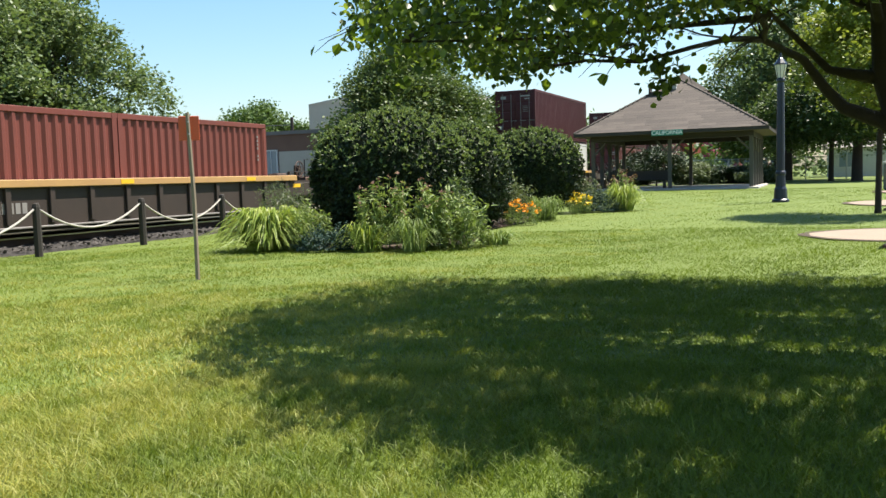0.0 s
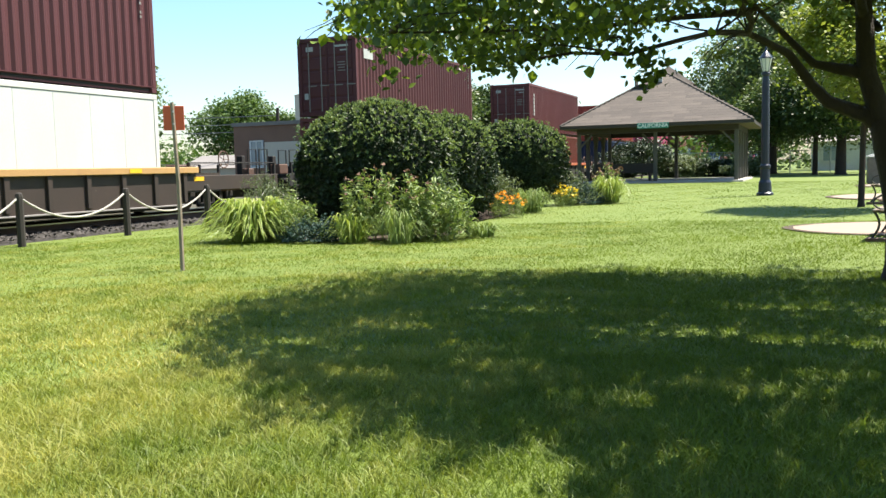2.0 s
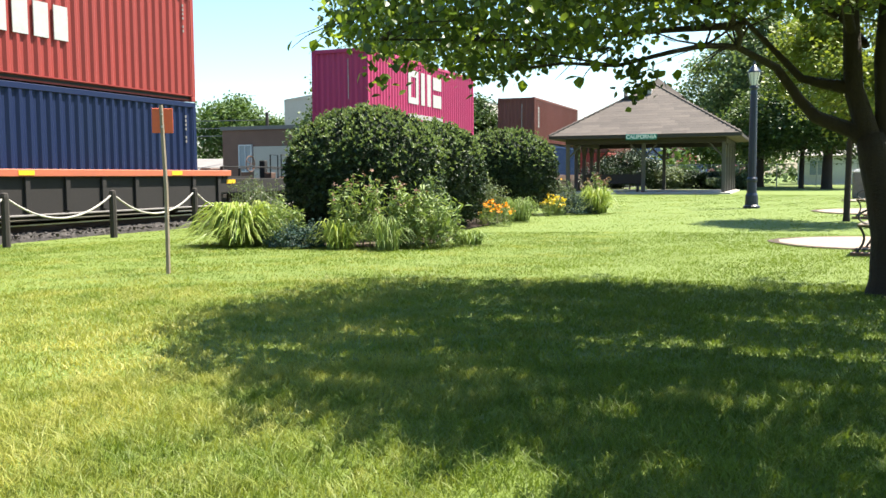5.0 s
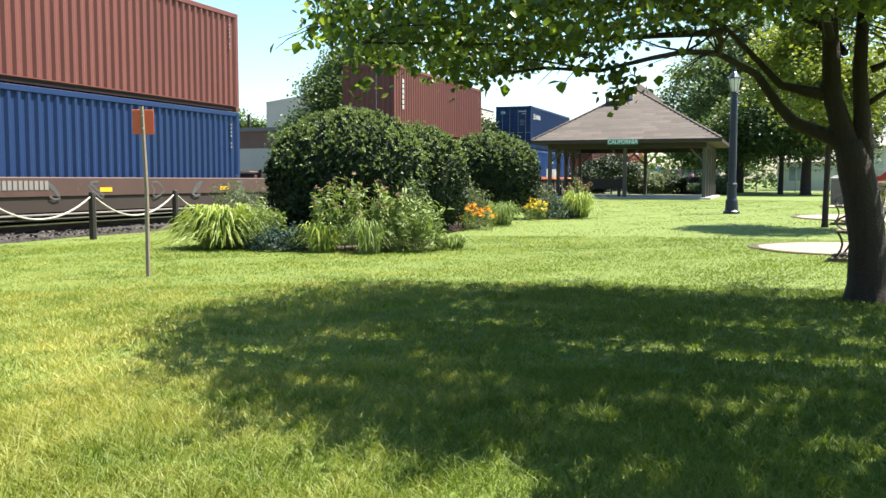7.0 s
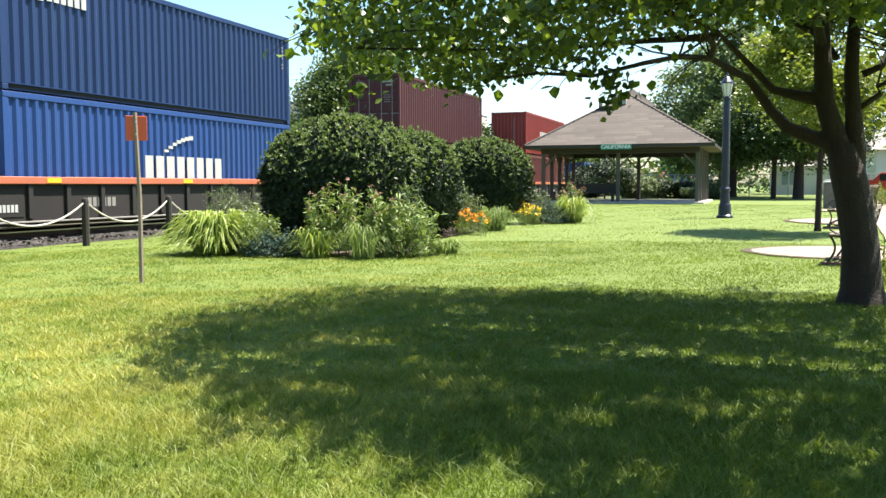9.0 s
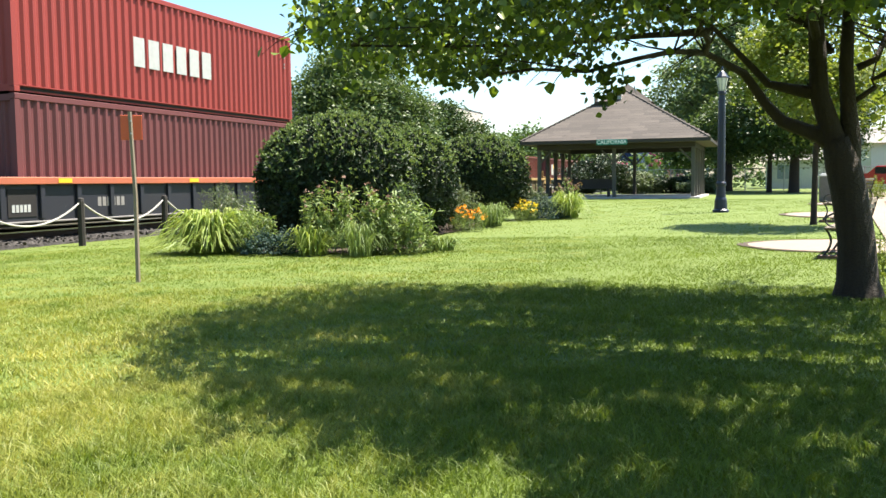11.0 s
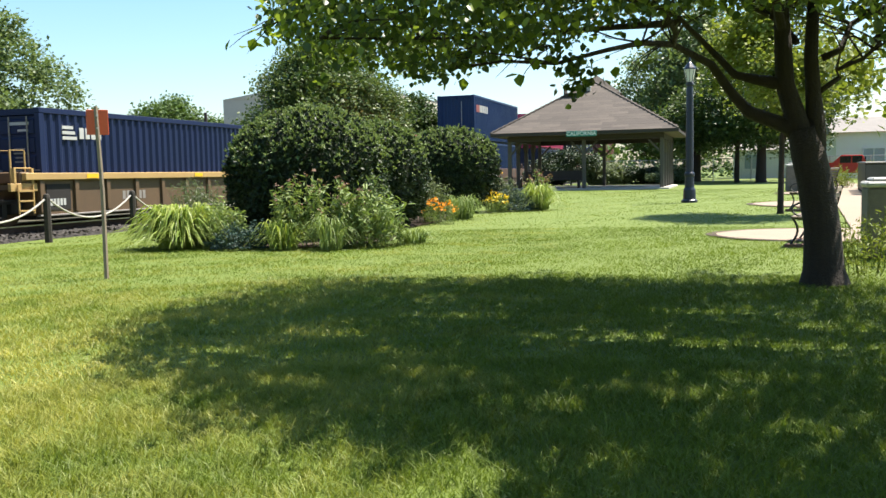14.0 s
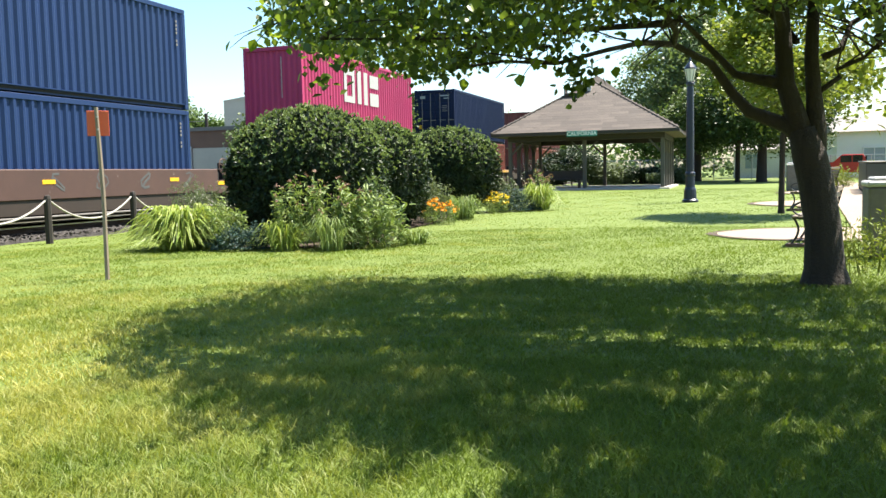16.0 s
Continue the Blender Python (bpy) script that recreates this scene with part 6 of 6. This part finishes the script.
    trucks = [L] if shared_truck else [max(1.7, a - 1.45), min(L - 1.7, b + 1.45)]
    for y in trucks:
        tk = part("truck", shared(MESHES, "truck", truck_side), CAR_DARK, root, "black cast steel wheel truck")
        tk.matrix_basis = pose(0, y, 0)
        for dy in (-0.86, 0.86):
            w = part("wheelset", shared(MESHES, "wheelset", wheelset), RUST, tk)
            WHEELS.append((w, dy, u0 + y + dy))
    for k in range(3):
        y = a + (b - a) * (0.12 + 0.36 * k)
        part("reflector", boxes((hw + (0.032 if style != "box" else 0.002), hw + (0.038 if style != "box" else 0.008), y, y + 0.42, top - 0.13 if style != "box" else top - 0.34, top - 0.03 if style != "box" else top - 0.24)), REFLECTOR, root, "yellow reflector strip")
    if paint is CAR_GREY:
        gr = random.Random(4)
        for k in range(6):
            y0, zz = a + 0.8 + k * (b - a - 1.8) / 6, 0.66
            pts = [(hw + 0.006, y0 + 0.55 * math.sin(i * 0.7 + k) * gr.uniform(0.5, 1), zz + 0.2 * math.cos(i * 1.1 + 2 * k)) for i in range(9)]
            part("graffiti", flat_stroke(pts, 0.018, hw), GRAFFITI, root, "pale scrawled graffiti")
    if style == "box":
        part("marking", mark_shape("bars", 1.6, 0.2), GREY_MARK, root, "illegible pale stencilled wagon number").matrix_basis = pose(hw + 0.004, a + 3.4, 0.78)
        gr = random.Random(round(u0))
        for k in range(7):  # ghosts of old spray paint, scrubbed pale
            y0 = a + 1.0 + k * (b - a - 2.0) / 6 + gr.uniform(-0.4, 0.4)
            pts = [(hw + 0.003, y0 + 0.30 * math.sin(i * 0.9 + k) * gr.uniform(0.5, 1), top - 0.3 + 0.2 * math.cos(i * 0.7 + 2 * k)) for i in range(10)]
            part("graffiti", flat_stroke(pts, 0.02 + 0.02 * gr.random(), hw), GRAFFITI, root, "scrubbed pale ghost of spray paint")
    else:
        part("marking", mark_shape("bars", 1.0, 0.22), GREY_MARK, root, "illegible stencilled wagon number").matrix_basis = pose(hw - 0.068, a + 3.0, 0.52)
        part("data_plate", boxes((hw - 0.07, hw - 0.055, a + 0.25, a + 1.05, 0.35, 0.95)), CAR_DARK, root, "black stencil panel")
        part("marking", mark_shape("bars", 0.55, 0.16), LIGHT_MARK, root).matrix_basis = pose(hw - 0.05, a + 0.35, 0.45)
    tagged(root, label, "railway wagon", "wagons of the train")
    MOVERS.append((root, TRACK_X, u0, RAIL_Z))
    return root


LOW_Z, LOW_H, LOW_H_SMALL, UP_Z, UP_H = 0.41, 2.87, 2.57, 3.31, 2.89
W, R_, G_ = LIGHT_MARK, RED_MARK, GREY_MARK
COLUMN = ("column", 0.9, 1.0, 0.20, 1.35, W)
BIG_THREE = ("blocks", 3.9, 1.05, 4.0, 1.4, W)
LINER = (("bars", 4.6, 1.02, 3.6, 0.62, W), ("swoosh", 5.4, 1.75, 1.3, 0.5, W))
FLAGGED = (("stripes", 0.75, 1.85, 0.5, 0.38, W), ("bars", 1.35, 1.88, 0.85, 0.27, W))
ROWED = (("bar", 0.5, 1.85, 0.75, 0.45, R_), ("bars", 1.3, 1.86, 2.1, 0.45, W))
# paint of the lower box, its doors, marks; paint of the upper box, its doors, marks; place along the train
LOADS = [
    (10.4, ("red", False, ()), None, "rows", True),
    (30.1, ("red", False, (("column", 1.0, 0.7, 0.2, 1.2, G_),)), None, "rows", True),
    (50.0, ("white", False, (("bars", 0.62, 1.62, 1.15, 0.5, R_),)), ("maroon", True, ()), "", False),
    (73.15, ("brown", True, (("column", 0.75, 0.6, 0.24, 1.3, W),)), ("maroon", True, (("bar", 0.65, 2.1, 0.75, 0.35, W),)), "", False),
    (95.3, ("red", False, ()), ("brown", True, (COLUMN,)), "", False),
    (117.6, ("navy", False, ()), ("bright_red", False, (("bars", 4.4, 1.0, 3.4, 0.75, W),)), "", False),
    (140.5, ("navy", False, (*LINER, ("bars", 9.1, 1.0, 2.2, 0.26, W))), ("pink", False, (BIG_THREE, ("bars", 3.9, 0.42, 4.0, 0.2, W))), "", False),
    (164.35, ("deep_blue", False, FLAGGED), ("faded_red", False, (COLUMN,)), "", False),
    (188.45, ("bright_red", False, (("blocks", 0.5, 1.9, 0.95, 0.55, W),)), ("faded_red", False, (COLUMN,)), "", False),
    (211.55, ("blue", False, LINER), ("deep_blue", True, (("stripes", 0.7, 2.05, 0.55, 0.38, W), ("bars", 1.35, 2.08, 1.3, 0.27, W))), "", False),
    (233.5, ("red", False, ()), ("maroon", True, ()), "", False),
    (255.75, ("brown", False, ()), ("bright_red", False, (("bars", 4.0, 1.0, 3.6, 0.75, W),)), "", False),
    (276.6, ("blue", True, (("bar", 0.75, 1.75, 1.1, 0.55, R_), ("bars", 1.95, 1.7, 2.4, 0.55, W))), None, "", False),
    (292.4, ("red", True, ()), None, "", False),
    (307.85, ("brown", False, (("bar", 0.75, 1.3, 0.6, 0.8, W), ("bar", 1.35, 1.3, 0.5, 0.5, G_), ("bar", 1.35, 1.8, 0.5, 0.3, REFLECTOR), ("bar", 1.85, 1.3, 0.4, 0.8, W))), None, "", False),
    (323.1, ("navy", True, FLAGGED), None, "", False),
    (338.7, ("pink", True, (BIG_THREE,)), None, "", False),
    (360.7, ("deep_blue", False, FLAGGED), ("deep_blue", False, ROWED), "", False),
    (380.4, ("navy", False, ()), ("pink", False, (BIG_THREE,)), "", False),
    (400.0, ("red", False, ()), ("navy", True, ()), "", False),
    (422.0, ("red", False, ()), ("brown", False, ()), "", False),
]
WORDS = {"red": "faded red", "bright_red": "bright red", "brown": "red-brown", "maroon": "dark maroon", "pink": "magenta pink", "blue": "mid-blue", "faded_red": "sun-faded brownish red", "deep_blue": "deep blue", "navy": "navy blue", "white": "white smooth-sided refrigerated"}


def build_train():
    looks = [("ribs", CAR_BROWN, SILL_TAN)] * 3 + [("ribs", CAR_DARK, SILL_RED)] * 2 + [("ribs", CAR_DARK, SILL_RED), ("ribs", CAR_RUST, SILL_TAN), ("box", CAR_FEC, CAR_FEC), ("box", CAR_GREY, CAR_GREY),
             ("ribs", CAR_DARK, SILL_RED), ("ribs", CAR_DARK, SILL_RED), ("ribs", CAR_NAVY, SILL_RED)] + [("lit", CAR_TAN, SILL_YELLOW)] * 5 + [("box", CAR_FEC, CAR_FEC), ("ribs", CAR_DARK, SILL_RED), ("ribs", CAR_BROWN, SILL_TAN), ("ribs", CAR_DARK, SILL_RED)]
    starts = [l[0] for l in LOADS]
    joints = [starts[0] - 4.0] + [(a + BOX_L + b) / 2 for a, b in zip(starts, starts[1:])] + [starts[-1] + BOX_L + 4.0]
    for k, (u, low, up, _, seam) in enumerate(LOADS):
        style, paint, sill = looks[k]
        close = joints[k + 1] - joints[k] < 16.5
        ext = 0.35 if close else 0.75
        text = {CAR_BROWN: "rusty brown well wagon with a tan top sill", CAR_DARK: "black well wagon with an orange-red top sill", CAR_FEC: "red-brown well wagon with deep side sills",
                CAR_RUST: "rust-brown well wagon with a tan top sill", CAR_GREY: "grey well wagon with faded graffiti", CAR_NAVY: "dark navy well wagon with an orange top sill", CAR_TAN: "tan yellow well wagon of a joined set"}[paint]
        well_car(joints[k], joints[k + 1], u - ext, u + BOX_L + ext, paint, sill, style, text, close, {7: 1.06, 17: 1.32}.get(k, 1.21))
        freight_container(low[0], u, LOW_Z, LOW_H if up or low[0] in ("pink", "blue") else LOW_H_SMALL, low[1], WORDS[low[0]] + " steel freight container sunk in a well wagon", low[2], low[0] == "white", seam)
        if up:
            freight_container(up[0], u, UP_Z, UP_H, up[1], WORDS[up[0]] + " steel freight container stacked on another", up[2])


build_train()


def motions():
    """The train rolls along the track at an even pace, its wheels turning while it passes."""
    for thing, x, u, z in MOVERS:
        walk(thing, [(t, pose(x, u - SPEED * t, z)) for t in (0.0, 8.0, 16.0)])
    r = 0.50  # keeps each turn under a quarter
    for w, dy, u in WHEELS:
        t0, t1 = (u - 46) / SPEED, (u - 10) / SPEED
        times = [t for t in np.arange(0, 16.001, 1 / 30) if t0 < t < t1]
        rows = [(0.0, pose(0, dy, 0.42))] + [(float(t), pose(0, dy, 0.42, math.degrees(SPEED * (t - times[0]) / r) % 360)) for t in times if 0.02 < t < 15.98]
        rows.append((16.0, rows[-1][1]))
        if len(rows) > 3:
            walk(w, rows)
        else:
            w.matrix_basis = pose(0, dy, 0.42)


motions()
